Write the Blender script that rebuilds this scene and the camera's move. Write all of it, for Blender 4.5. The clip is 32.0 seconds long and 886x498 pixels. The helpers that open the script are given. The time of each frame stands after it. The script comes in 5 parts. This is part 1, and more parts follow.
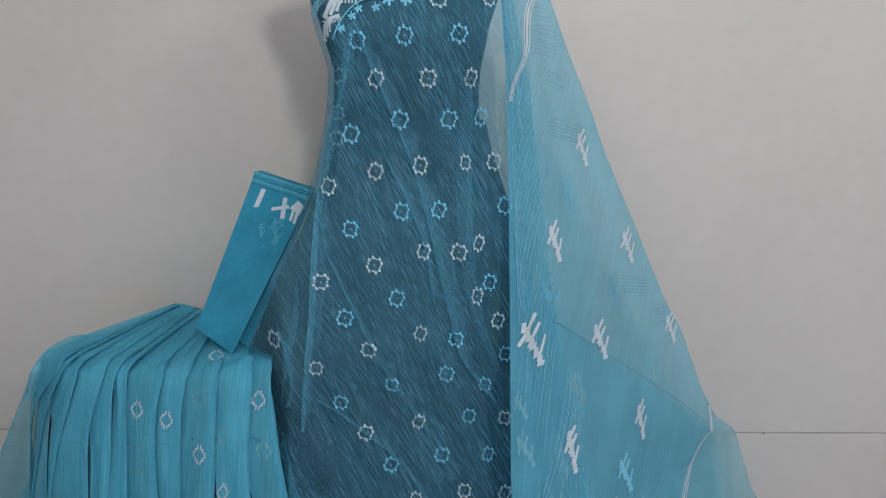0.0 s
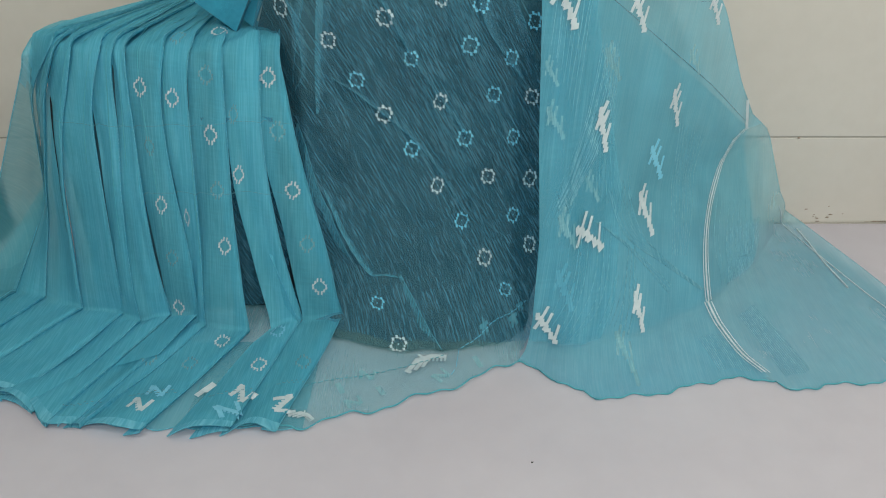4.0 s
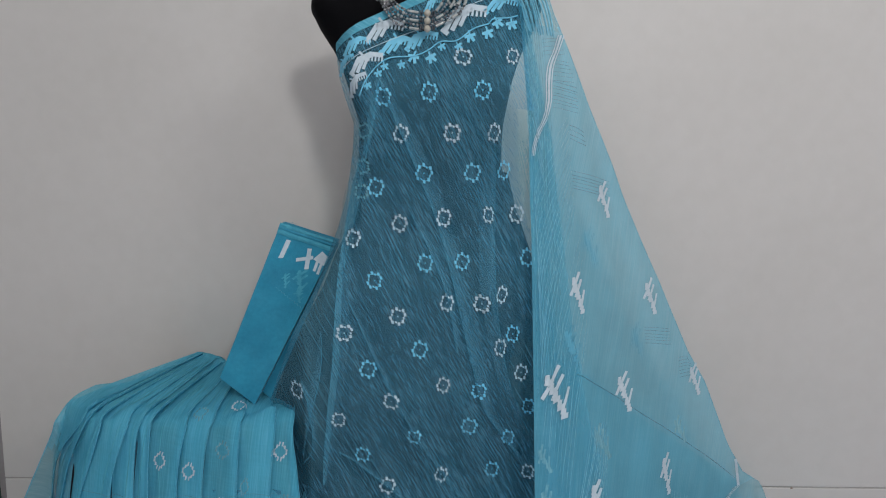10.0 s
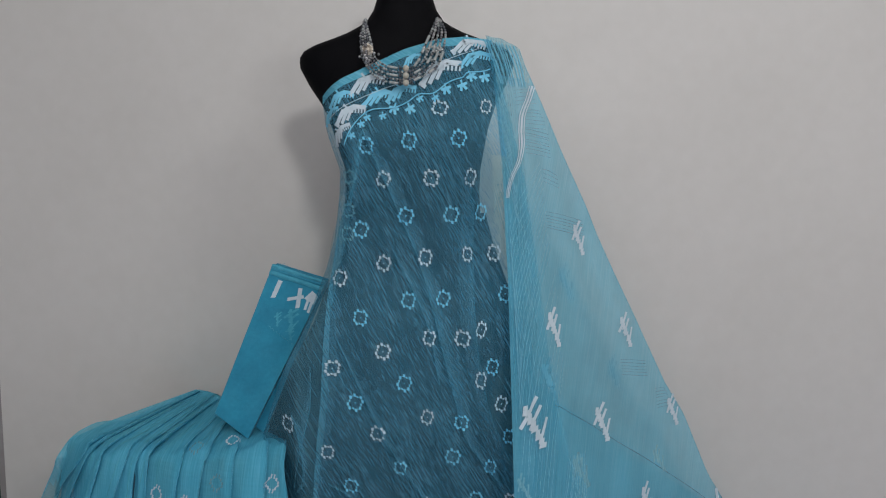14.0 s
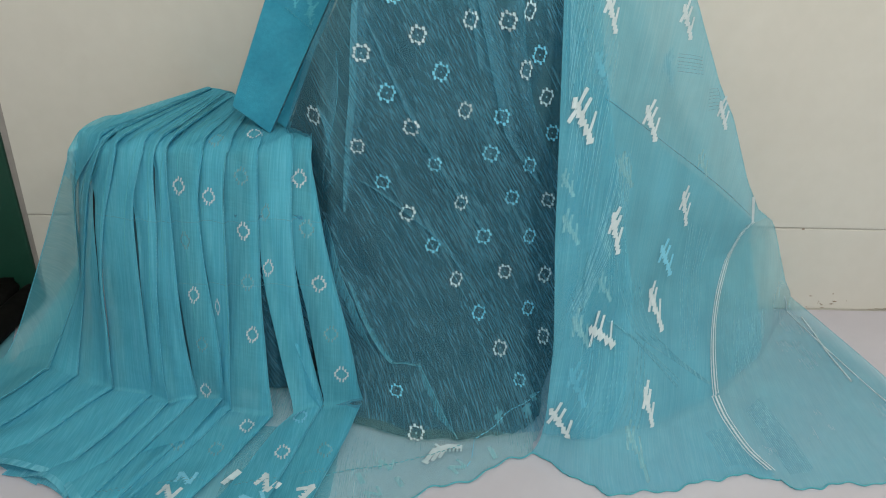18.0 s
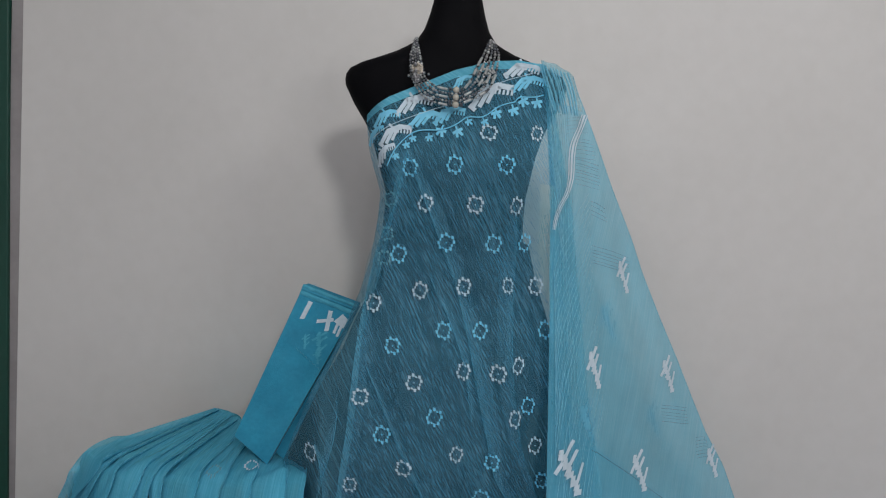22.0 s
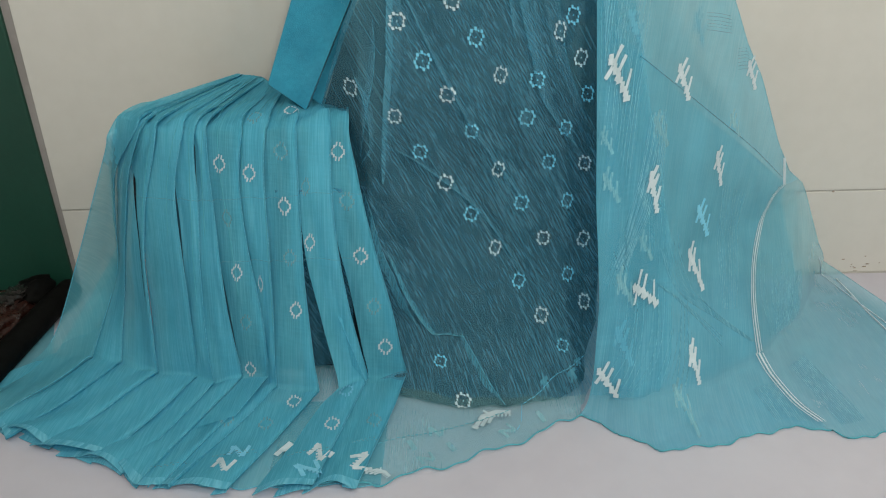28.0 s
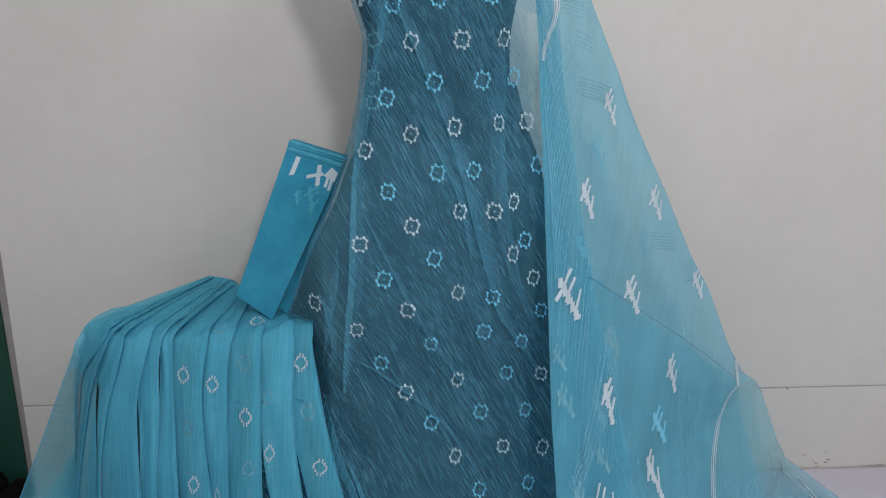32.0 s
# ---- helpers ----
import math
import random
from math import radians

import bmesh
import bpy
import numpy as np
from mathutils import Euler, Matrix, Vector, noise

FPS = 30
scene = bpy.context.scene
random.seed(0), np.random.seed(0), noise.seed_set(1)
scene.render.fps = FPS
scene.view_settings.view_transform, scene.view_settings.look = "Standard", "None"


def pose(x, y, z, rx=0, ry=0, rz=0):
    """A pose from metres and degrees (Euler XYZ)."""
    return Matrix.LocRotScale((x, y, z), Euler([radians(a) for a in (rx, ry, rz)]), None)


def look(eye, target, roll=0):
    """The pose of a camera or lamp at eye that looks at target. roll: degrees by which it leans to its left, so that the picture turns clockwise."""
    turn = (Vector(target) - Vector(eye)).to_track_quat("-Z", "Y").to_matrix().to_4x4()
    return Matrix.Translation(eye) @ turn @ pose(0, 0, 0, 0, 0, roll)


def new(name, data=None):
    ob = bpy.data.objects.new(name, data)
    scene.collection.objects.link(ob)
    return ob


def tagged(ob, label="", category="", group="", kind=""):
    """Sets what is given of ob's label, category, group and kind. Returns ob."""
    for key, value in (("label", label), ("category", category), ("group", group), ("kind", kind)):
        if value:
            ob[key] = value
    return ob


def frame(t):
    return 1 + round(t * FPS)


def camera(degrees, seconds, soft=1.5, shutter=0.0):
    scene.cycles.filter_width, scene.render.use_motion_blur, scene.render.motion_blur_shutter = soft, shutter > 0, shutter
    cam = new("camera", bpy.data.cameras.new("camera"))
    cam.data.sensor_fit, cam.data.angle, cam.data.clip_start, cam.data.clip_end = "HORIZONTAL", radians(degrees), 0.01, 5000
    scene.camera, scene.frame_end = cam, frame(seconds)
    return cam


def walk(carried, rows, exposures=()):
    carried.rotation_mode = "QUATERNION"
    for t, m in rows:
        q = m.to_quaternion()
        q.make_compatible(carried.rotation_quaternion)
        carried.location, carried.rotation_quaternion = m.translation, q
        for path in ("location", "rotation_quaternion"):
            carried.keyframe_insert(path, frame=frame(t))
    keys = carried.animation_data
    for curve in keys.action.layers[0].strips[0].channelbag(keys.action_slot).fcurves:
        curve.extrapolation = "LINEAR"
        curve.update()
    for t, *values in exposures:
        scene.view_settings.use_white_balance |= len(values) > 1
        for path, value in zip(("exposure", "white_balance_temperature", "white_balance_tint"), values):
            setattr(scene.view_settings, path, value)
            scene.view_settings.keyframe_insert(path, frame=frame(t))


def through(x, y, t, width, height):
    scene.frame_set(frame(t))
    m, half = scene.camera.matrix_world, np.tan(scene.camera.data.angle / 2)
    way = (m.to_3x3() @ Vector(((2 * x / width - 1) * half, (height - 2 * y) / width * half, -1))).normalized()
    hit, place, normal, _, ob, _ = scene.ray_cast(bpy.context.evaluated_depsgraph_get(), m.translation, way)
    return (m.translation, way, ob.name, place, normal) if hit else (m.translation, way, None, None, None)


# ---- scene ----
cam = camera(62.3, 32.0, 1.1)
PATH = [
    (0, (-0.024, -1.515, 1.159), (0.004, 0.446, 0.764), 0.6),
    (0.5, (-0.021, -1.508, 1.125), (0.009, 0.426, 0.619), 0.6),
    (1, (-0.014, -1.509, 1.084), (0.012, 0.387, 0.45), 0.7),
    (1.5, (-0.018, -1.51, 1.059), (0.004, 0.357, 0.342), 0.7),
    (2, (-0.021, -1.514, 1.036), (0.004, 0.327, 0.255), 0.7),
    (2.5, (-0.027, -1.524, 0.996), (-0.015, 0.273, 0.117), 0.7),
    (3, (-0.029, -1.528, 0.962), (-0.022, 0.255, 0.055), 0.5),
    (3.5, (-0.036, -1.512, 0.935), (-0.029, 0.256, 0.001), 0.4),
    (5.5, (-0.068, -1.449, 0.863), (-0.095, 0.326, -0.058), -1.6),
    (6, (-0.065, -1.445, 0.888), (-0.094, 0.34, -0.014), -1.2),
    (6.5, (-0.06, -1.432, 0.915), (-0.084, 0.382, 0.074), -0.3),
    (7, (-0.051, -1.419, 0.934), (-0.081, 0.412, 0.13), 0.4),
    (7.5, (-0.044, -1.42, 0.979), (-0.082, 0.456, 0.288), 0.8),
    (8, (-0.058, -1.43, 1.01), (-0.083, 0.498, 0.477), 1.3),
    (8.5, (-0.05, -1.431, 1.053), (-0.082, 0.519, 0.607), 1.6),
    (9, (-0.045, -1.437, 1.097), (-0.079, 0.533, 0.753), 1.7),
    (9.5, (-0.043, -1.451, 1.13), (-0.072, 0.527, 0.833), 1.5),
    (10, (-0.04, -1.522, 1.178), (-0.055, 0.459, 0.898), 0.5),
    (10.5, (-0.022, -1.574, 1.206), (-0.049, 0.409, 0.946), 0.1),
    (11, (-0.007, -1.6, 1.215), (-0.04, 0.386, 0.978), -0.3),
    (11.5, (-0.009, -1.626, 1.213), (-0.019, 0.363, 1.0), -0.4),
    (12, (0.014, -1.641, 1.206), (-0.02, 0.349, 1.012), -0.4),
    (12.5, (0.024, -1.657, 1.195), (-0.005, 0.336, 1.027), -0.5),
    (13, (0.015, -1.65, 1.204), (-0.012, 0.343, 1.034), -0.4),
    (13.5, (0.012, -1.631, 1.194), (-0.009, 0.362, 1.025), -0.4),
    (14, (0.009, -1.609, 1.186), (-0.018, 0.383, 1.014), -0.3),
    (14.5, (-0.017, -1.595, 1.165), (-0.05, 0.394, 0.954), -0.3),
    (15, (-0.036, -1.56, 1.118), (-0.084, 0.386, 0.661), -0.2),
    (15.5, (-0.064, -1.533, 1.09), (-0.097, 0.341, 0.393), -0.2),
    (17.5, (-0.065, -1.526, 1.026), (-0.088, 0.243, 0.093), 0.1),
    (18, (-0.074, -1.501, 1.051), (-0.092, 0.313, 0.208), 0.8),
    (18.5, (-0.065, -1.512, 1.089), (-0.102, 0.373, 0.42), 1.0),
    (19, (-0.057, -1.512, 1.107), (-0.102, 0.409, 0.551), 0.9),
    (19.5, (-0.05, -1.503, 1.132), (-0.098, 0.439, 0.654), 0.7),
    (20, (-0.027, -1.519, 1.158), (-0.095, 0.439, 0.754), 0.5),
    (20.5, (-0.018, -1.544, 1.163), (-0.127, 0.434, 0.885), 1.3),
    (21, (-0.048, -1.543, 1.178), (-0.138, 0.439, 0.931), 2.4),
    (21.5, (-0.029, -1.532, 1.192), (-0.129, 0.457, 1.012), 2.7),
    (22, (-0.038, -1.545, 1.191), (-0.116, 0.45, 1.081), 2.8),
    (22.5, (-0.03, -1.552, 1.191), (-0.093, 0.445, 1.092), 2.4),
    (23, (-0.023, -1.56, 1.202), (-0.086, 0.437, 1.109), 2.0),
    (23.5, (-0.033, -1.565, 1.199), (-0.086, 0.433, 1.128), 1.6),
    (24, (-0.024, -1.554, 1.212), (-0.083, 0.444, 1.128), 1.0),
    (24.5, (-0.039, -1.554, 1.189), (-0.068, 0.445, 1.127), 0.8),
    (25, (-0.028, -1.548, 1.186), (-0.08, 0.449, 1.094), 0.2),
    (25.5, (-0.024, -1.537, 1.156), (-0.106, 0.443, 0.882), -0.9),
    (26, (-0.001, -1.496, 1.07), (-0.136, 0.428, 0.541), -1.3),
    (26.5, (-0.086, -1.466, 1.049), (-0.162, 0.429, 0.414), -1.0),
    (28.5, (-0.149, -1.586, 0.941), (-0.177, 0.231, 0.105), -1.7),
    (29, (-0.141, -1.602, 0.932), (-0.153, 0.212, 0.089), -1.3),
    (29.5, (-0.139, -1.598, 0.931), (-0.123, 0.212, 0.081), -0.8),
    (30, (-0.139, -1.587, 0.96), (-0.113, 0.239, 0.144), -0.4),
    (30.5, (-0.142, -1.565, 0.996), (-0.116, 0.299, 0.273), -0.4),
    (31, (-0.146, -1.553, 1.033), (-0.119, 0.347, 0.407), -0.3),
    (31.5, (-0.135, -1.548, 1.072), (-0.109, 0.383, 0.553), -0.6),
    (32, (-0.104, -1.559, 1.109), (-0.071, 0.395, 0.683), -1.0),
]
EXPOSURES = [(0.0, 0.05, 6250, 10), (1.0, 0.18, 6250, 10), (1.5, 0.25, 6350, 9), (2.1, 0.35, 6650, 6), (2.6, 0.36, 7000, 0), (6.6, 0.38, 7000, 0), (7.2, 0.38, 6950, 3), (7.8, 0.36, 6400, 9), (8.2, 0.3, 6250, 10), (9.3, 0.05, 6250, 10), (14.6, -0.1, 6250, 10),
             (15.3, 0.3, 6300, 9), (17.0, 0.34, 7000, 0), (18.0, 0.42, 7000, 0), (18.5, 0.35, 6500, 8), (19.5, 0.25, 6250, 10), (20.2, 0.12, 6250, 10), (21.0, 0.05, 6250, 10), (21.8, -0.12, 6250, 10), (25.4, -0.1, 6250, 10), (26.0, 0.42, 6250, 9), (26.6, 0.42, 6400, 9),
             (28.2, 0.36, 7000, 0), (30.2, 0.38, 7000, 0), (30.9, 0.42, 6600, 7), (31.4, 0.32, 6250, 10), (32.0, 0.15, 6250, 10)]

walk(cam, [(t, look(eye, target, roll)) for t, eye, target, roll in PATH], EXPOSURES)

import functools

from mathutils.bvhtree import BVHTree

# ---------------------------------------------------------------- world and lamps
world = bpy.data.worlds.new("room_world")
scene.world = world
world.use_nodes = True
world.node_tree.nodes["Background"].inputs[0].default_value = (0.8, 0.85, 0.9, 1)
world.node_tree.nodes["Background"].inputs[1].default_value = 0.3


def lamp(name, eye, target, size, watts, colour):
    data = bpy.data.lights.new(name, "AREA")
    data.shape, data.size, data.energy, data.color = "DISK", size, watts, colour
    ob = new(name, data)
    ob.matrix_world = look(eye, target)
    return ob


# A bright lamp high on the wall behind the camera and a weaker one by the ceiling, to one side.
lamp("wall_lamp", (0.62, -2.75, 2.32), (-0.1, 0.2, 0.8), 0.34, 26, (1.0, 0.97, 0.93))
lamp("ceiling_lamp", (1.75, -2.0, 2.7), (0.0, 0.0, 0.6), 0.6, 18, (1.0, 0.97, 0.94))
lamp("ceiling_lamp", (-0.6, -1.9, 2.74), (-0.5, -1.5, 0.0), 1.0, 15, (1.0, 0.98, 0.96))


# ---------------------------------------------------------------- materials
def nodes_of(name):
    m = bpy.data.materials.new(name)
    m.use_nodes = True
    t = m.node_tree
    return m, t, t.nodes, t.links


def mapped(t, scale, rot=(0, 0, 0)):
    co = t.nodes.new("ShaderNodeTexCoord")
    mp = t.nodes.new("ShaderNodeMapping")
    mp.inputs["Scale"].default_value = scale
    mp.inputs["Rotation"].default_value = [radians(a) for a in rot]
    # Turn first, then stretch along the turned axes.
    turn = t.nodes.new("ShaderNodeMapping")
    turn.inputs["Rotation"].default_value = [radians(a) for a in rot]
    mp.inputs["Rotation"].default_value = (0, 0, 0)
    t.links.new(co.outputs["Object"], turn.inputs["Vector"])
    t.links.new(turn.outputs["Vector"], mp.inputs["Vector"])
    return mp.outputs["Vector"]


def noise_tex(t, vec, scale, detail=2.0, rough=0.5):
    n = t.nodes.new("ShaderNodeTexNoise")
    n.inputs["Scale"].default_value, n.inputs["Detail"].default_value, n.inputs["Roughness"].default_value = scale, detail, rough
    t.links.new(vec, n.inputs["Vector"])
    return n.outputs["Fac"]


def ranged(t, value, a, b, c, d):
    r = t.nodes.new("ShaderNodeMapRange")
    for k, v in zip(("From Min", "From Max", "To Min", "To Max"), (a, b, c, d)):
        r.inputs[k].default_value = v
    t.links.new(value, r.inputs["Value"])
    return r.outputs["Result"]


def summed(t, a, b, kind="ADD"):
    m = t.nodes.new("ShaderNodeMath")
    m.operation = kind
    t.links.new(a, m.inputs[0])
    if hasattr(b, "links"):
        t.links.new(b, m.inputs[1])
    else:
        m.inputs[1].default_value = b
    return m.outputs[0]


def blend(t, fac, a, b):
    m = t.nodes.new("ShaderNodeMix")
    m.data_type = "RGBA"
    t.links.new(fac, m.inputs["Factor"])
    m.inputs[6].default_value, m.inputs[7].default_value = (*a, 1), (*b, 1)
    return m.outputs[2]


def matte(name, a, b, rough=0.6, scale=6.0, bump=0.15, bump_scale=180.0, metal=0.0, fine=60.0, sheen=0.0, gloss=0.5):
    """Paint, wood, plaster or cloth: two colours mixed at two scales, and a fine relief."""
    m, t, n, l = nodes_of(name)
    p = n["Principled BSDF"]
    vec = mapped(t, (1, 1, 1))
    f = summed(t, ranged(t, noise_tex(t, vec, scale, 4), 0.3, 0.7, 0, 0.7), ranged(t, noise_tex(t, vec, fine, 2), 0.3, 0.7, 0, 0.3))
    l.new(blend(t, f, a, b), p.inputs["Base Color"])
    p.inputs["Metallic"].default_value = metal
    p.inputs["Sheen Weight"].default_value = sheen
    p.inputs["Specular IOR Level"].default_value = gloss
    l.new(ranged(t, noise_tex(t, vec, scale * 2.3, 3), 0.3, 0.7, rough - 0.07, rough + 0.07), p.inputs["Roughness"])
    bp = n.new("ShaderNodeBump")
    bp.inputs["Strength"].default_value, bp.inputs["Distance"].default_value = bump, 0.002
    l.new(noise_tex(t, vec, bump_scale, 3), bp.inputs["Height"])
    l.new(bp.outputs["Normal"], p.inputs["Normal"])
    return m


def warped(t, amount, scale):
    """Object coordinates, gently bent so that threads wander."""
    co = t.nodes.new("ShaderNodeTexCoord")
    n = t.nodes.new("ShaderNodeTexNoise")
    n.inputs["Scale"].default_value, n.inputs["Detail"].default_value = scale, 2
    t.links.new(co.outputs["Object"], n.inputs["Vector"])
    sub, mul, add = (t.nodes.new("ShaderNodeVectorMath") for _ in range(3))
    sub.operation, mul.operation, add.operation = "SUBTRACT", "SCALE", "ADD"
    sub.inputs[1].default_value = (0.5, 0.5, 0.5)
    mul.inputs["Scale"].default_value = amount
    t.links.new(n.outputs["Color"], sub.inputs[0])
    t.links.new(sub.outputs[0], mul.inputs[0])
    t.links.new(co.outputs["Object"], add.inputs[0])
    t.links.new(mul.outputs[0], add.inputs[1])
    return add.outputs[0]


def threads_along(t, source, turn, across, along):
    """Coordinates drawn out along a direction turned from the upright."""
    a, b = t.nodes.new("ShaderNodeMapping"), t.nodes.new("ShaderNodeMapping")
    a.inputs["Rotation"].default_value = (0, radians(turn), 0)
    b.inputs["Scale"].default_value = (across, across * 0.03, along)
    t.links.new(source, a.inputs["Vector"])
    t.links.new(a.outputs["Vector"], b.inputs["Vector"])
    return b.outputs["Vector"]


def sheer(name, colour, pale, cover, threads, turn, wide=0.06, across=420.0, along=9.0, dye=(0.72, 0.92, 0.96), weft=0.5, through=0.25, bands=0.0):
    """Fine see-through weave: threads cover part of what lies behind, more in some streaks than in others."""
    m, t, n, l = nodes_of(name)
    n.remove(n["Principled BSDF"])
    bent = warped(t, 0.005, 4.0)
    streak = noise_tex(t, threads_along(t, bent, turn, across, along), 1.0, 2, 0.6)
    hair = noise_tex(t, threads_along(t, bent, turn + 2, across * 1.5, along * 1.5), 1.0, 1)
    cross = noise_tex(t, threads_along(t, bent, turn + 87, across * 0.7, along * 2.5), 1.0, 1)
    cloud = noise_tex(t, mapped(t, (1, 1, 1)), 5.0, 3)
    a = summed(t, ranged(t, streak, 0.36, 0.64, -threads, threads), ranged(t, hair, 0.34, 0.66, -threads * 0.5, threads * 0.5))
    a = summed(t, a, ranged(t, cross, 0.34, 0.66, -threads * weft, threads * weft))
    a = summed(t, a, ranged(t, cloud, 0.3, 0.7, cover - wide, cover + wide))
    if bands:
        a = summed(t, a, ranged(t, noise_tex(t, threads_along(t, warped(t, 0.12, 2.0), turn - 4, 13.0, 1.1), 1.0, 3, 0.6), 0.3, 0.7, -bands, bands))
    clamp = n.new("ShaderNodeClamp")
    l.new(a, clamp.inputs[0])
    tone = blend(t, ranged(t, streak, 0.42, 0.68, 0, 1), colour, pale)
    d, tr, tp = n.new("ShaderNodeBsdfDiffuse"), n.new("ShaderNodeBsdfTranslucent"), n.new("ShaderNodeBsdfTransparent")
    tp.inputs["Color"].default_value = (*dye, 1)
    l.new(tone, d.inputs["Color"])
    l.new(tone, tr.inputs["Color"])
    mix, over = n.new("ShaderNodeMixShader"), n.new("ShaderNodeMixShader")
    mix.inputs[0].default_value = through
    l.new(d.outputs[0], mix.inputs[1])
    l.new(tr.outputs[0], mix.inputs[2])
    l.new(clamp.outputs[0], over.inputs[0])
    l.new(tp.outputs[0], over.inputs[1])
    l.new(mix.outputs[0], over.inputs[2])
    l.new(over.outputs[0], n["Material Output"].inputs["Surface"])
    return m


CLOTH, PALE = (0.165, 0.55, 0.735), (0.29, 0.66, 0.82)
GOWN = sheer("sheer_gown_cotton", (0.085, 0.37, 0.56), (0.27, 0.575, 0.76), 0.38, 0.040, 29, wide=0.03, across=600, along=30, dye=(0.80, 0.95, 0.99), weft=0.12, bands=0.065)
GOWN_DARK = sheer("sheer_gown_single_layer", (0.12, 0.37, 0.51), (0.21, 0.48, 0.62), 0.40, 0.012, 29, wide=0.02, across=300, along=8, dye=(0.76, 0.92, 0.97), weft=0.1)
GOWN_FOLD = sheer("sheer_gown_fold", (0.19, 0.50, 0.68), (0.31, 0.62, 0.79), 0.17, 0.04, 24, dye=(0.84, 0.96, 0.98))
GOWN_RUN = sheer("sheer_gown_fold_end", (0.18, 0.50, 0.68), (0.30, 0.62, 0.78), 0.15, 0.04, 27, wide=0.03, across=640, along=20, dye=(0.90, 0.97, 0.99))
STOLE_THIN = sheer("sheer_stole_single_layer", (0.16, 0.52, 0.70), (0.24, 0.62, 0.80), 0.36, 0.02, -10, wide=0.04)
PLEAT_THIN = sheer("sheer_saree_single_pleat", (0.13, 0.555, 0.75), (0.18, 0.61, 0.80), 0.66, 0.035, -3, wide=0.06, across=480, along=10, dye=(0.66, 0.92, 0.95), weft=0.6)
GOWN_LIGHT = sheer("sheer_gown_light_fold", (0.19, 0.54, 0.71), (0.31, 0.66, 0.80), 0.34, 0.04, 24)
CREASE = sheer("sheer_crease", (0.24, 0.63, 0.78), (0.38, 0.75, 0.87), 0.46, 0.06, 20, dye=(0.95, 0.99, 1.0))
FAN = sheer("sheer_fan_line", (0.30, 0.68, 0.84), (0.46, 0.80, 0.90), 0.50, 0.06, 20, dye=(0.97, 0.99, 1.0))
SHOULDER_LINE = sheer("sheer_shoulder_line", (0.26, 0.64, 0.82), (0.40, 0.76, 0.88), 0.68, 0.06, 20, dye=(0.97, 0.99, 1.0))
# Darker tone for the shade drawn along the stole's rear layer edge.
FOLD_EDGE_SHADE = sheer("sheer_fold_edge_shade", (0.14, 0.48, 0.64), (0.17, 0.53, 0.68), 0.22, 0.06, 20, dye=(0.95, 0.99, 1.0))
HATCH = sheer("sheer_hatch_line", (0.12, 0.46, 0.60), (0.16, 0.52, 0.66), 0.28, 0.06, 20, dye=(0.95, 0.98, 1.0))
PALLU = sheer("sheer_stole_cotton", (0.19, 0.57, 0.75), (0.24, 0.61, 0.78), 0.55, 0.012, -10, wide=0.09, across=620, along=7, bands=0.06, dye=(0.72, 0.92, 0.98))
TAIL = sheer("sheer_stole_tail", (0.23, 0.60, 0.75), (0.28, 0.64, 0.78), 0.43, 0.008, -10, wide=0.08, across=520, along=7, dye=(0.78, 0.94, 0.98), bands=0.05)
STOLE_EDGE = sheer("sheer_stole_gathered_edge", (0.20, 0.60, 0.77), (0.28, 0.66, 0.82), 0.34, 0.03, -6, wide=0.10, across=420, along=4, bands=0.10)
PALLU_BACK = sheer("sheer_stole_back_layer", CLOTH, PALE, 0.28, 0.03, 12, wide=0.08)
PLEAT = sheer("sheer_saree_pleat", (0.13, 0.555, 0.75), (0.18, 0.61, 0.80), 0.74, 0.035, -3, wide=0.08, across=480, along=10, dye=(0.62, 0.9, 0.96), weft=0.5)
VEIL = sheer("sheer_saree_veil", (0.18, 0.58, 0.71), (0.22, 0.61, 0.74), 0.48, 0.012, 14, wide=0.06)
TRAIN = sheer("sheer_gown_train", (0.22, 0.58, 0.70), (0.34, 0.68, 0.78), 0.33, 0.015, 14, wide=0.08, dye=(0.84, 0.95, 0.97))
GOWN_PALE = sheer("sheer_gown_crumpled_fold", (0.21, 0.59, 0.73), (0.35, 0.71, 0.82), 0.34, 0.06, 24, wide=0.08)
# Hem and seam colour, also used for the shade lines painted between saree folds.
HEM_AND_FOLD_SHADE = matte("rolled_hem_and_fold_shade", (0.06, 0.34, 0.44), (0.10, 0.42, 0.52), 0.8, 30)
BAND = sheer("woven_edge_band", (0.14, 0.52, 0.70), (0.24, 0.65, 0.81), 0.88, 0.04, 60)
WHITE_YARN = matte("white_yarn", (0.46, 0.58, 0.65), (0.61, 0.70, 0.77), 0.85, 90, 0.5, 700)
BLUE_YARN = matte("blue_yarn", (0.15, 0.51, 0.72), (0.24, 0.62, 0.82), 0.85, 90, 0.5, 700)
GHOST_YARN = sheer("yarn_seen_through_cloth", (0.30, 0.66, 0.76), (0.46, 0.76, 0.82), 0.46, 0.06, 10, dye=(0.97, 0.99, 1.0))
FAINT_YARN = sheer("blue_yarn_sunk_in_cloth", (0.18, 0.57, 0.76), (0.26, 0.65, 0.82), 0.5, 0.03, 10, dye=(0.97, 0.99, 1.0))
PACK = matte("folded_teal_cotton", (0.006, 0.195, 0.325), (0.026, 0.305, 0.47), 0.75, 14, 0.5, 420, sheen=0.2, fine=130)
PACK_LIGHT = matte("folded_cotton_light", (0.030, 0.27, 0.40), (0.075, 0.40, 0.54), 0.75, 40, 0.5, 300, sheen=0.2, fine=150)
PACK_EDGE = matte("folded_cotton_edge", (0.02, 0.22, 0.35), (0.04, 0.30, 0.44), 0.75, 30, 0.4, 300)
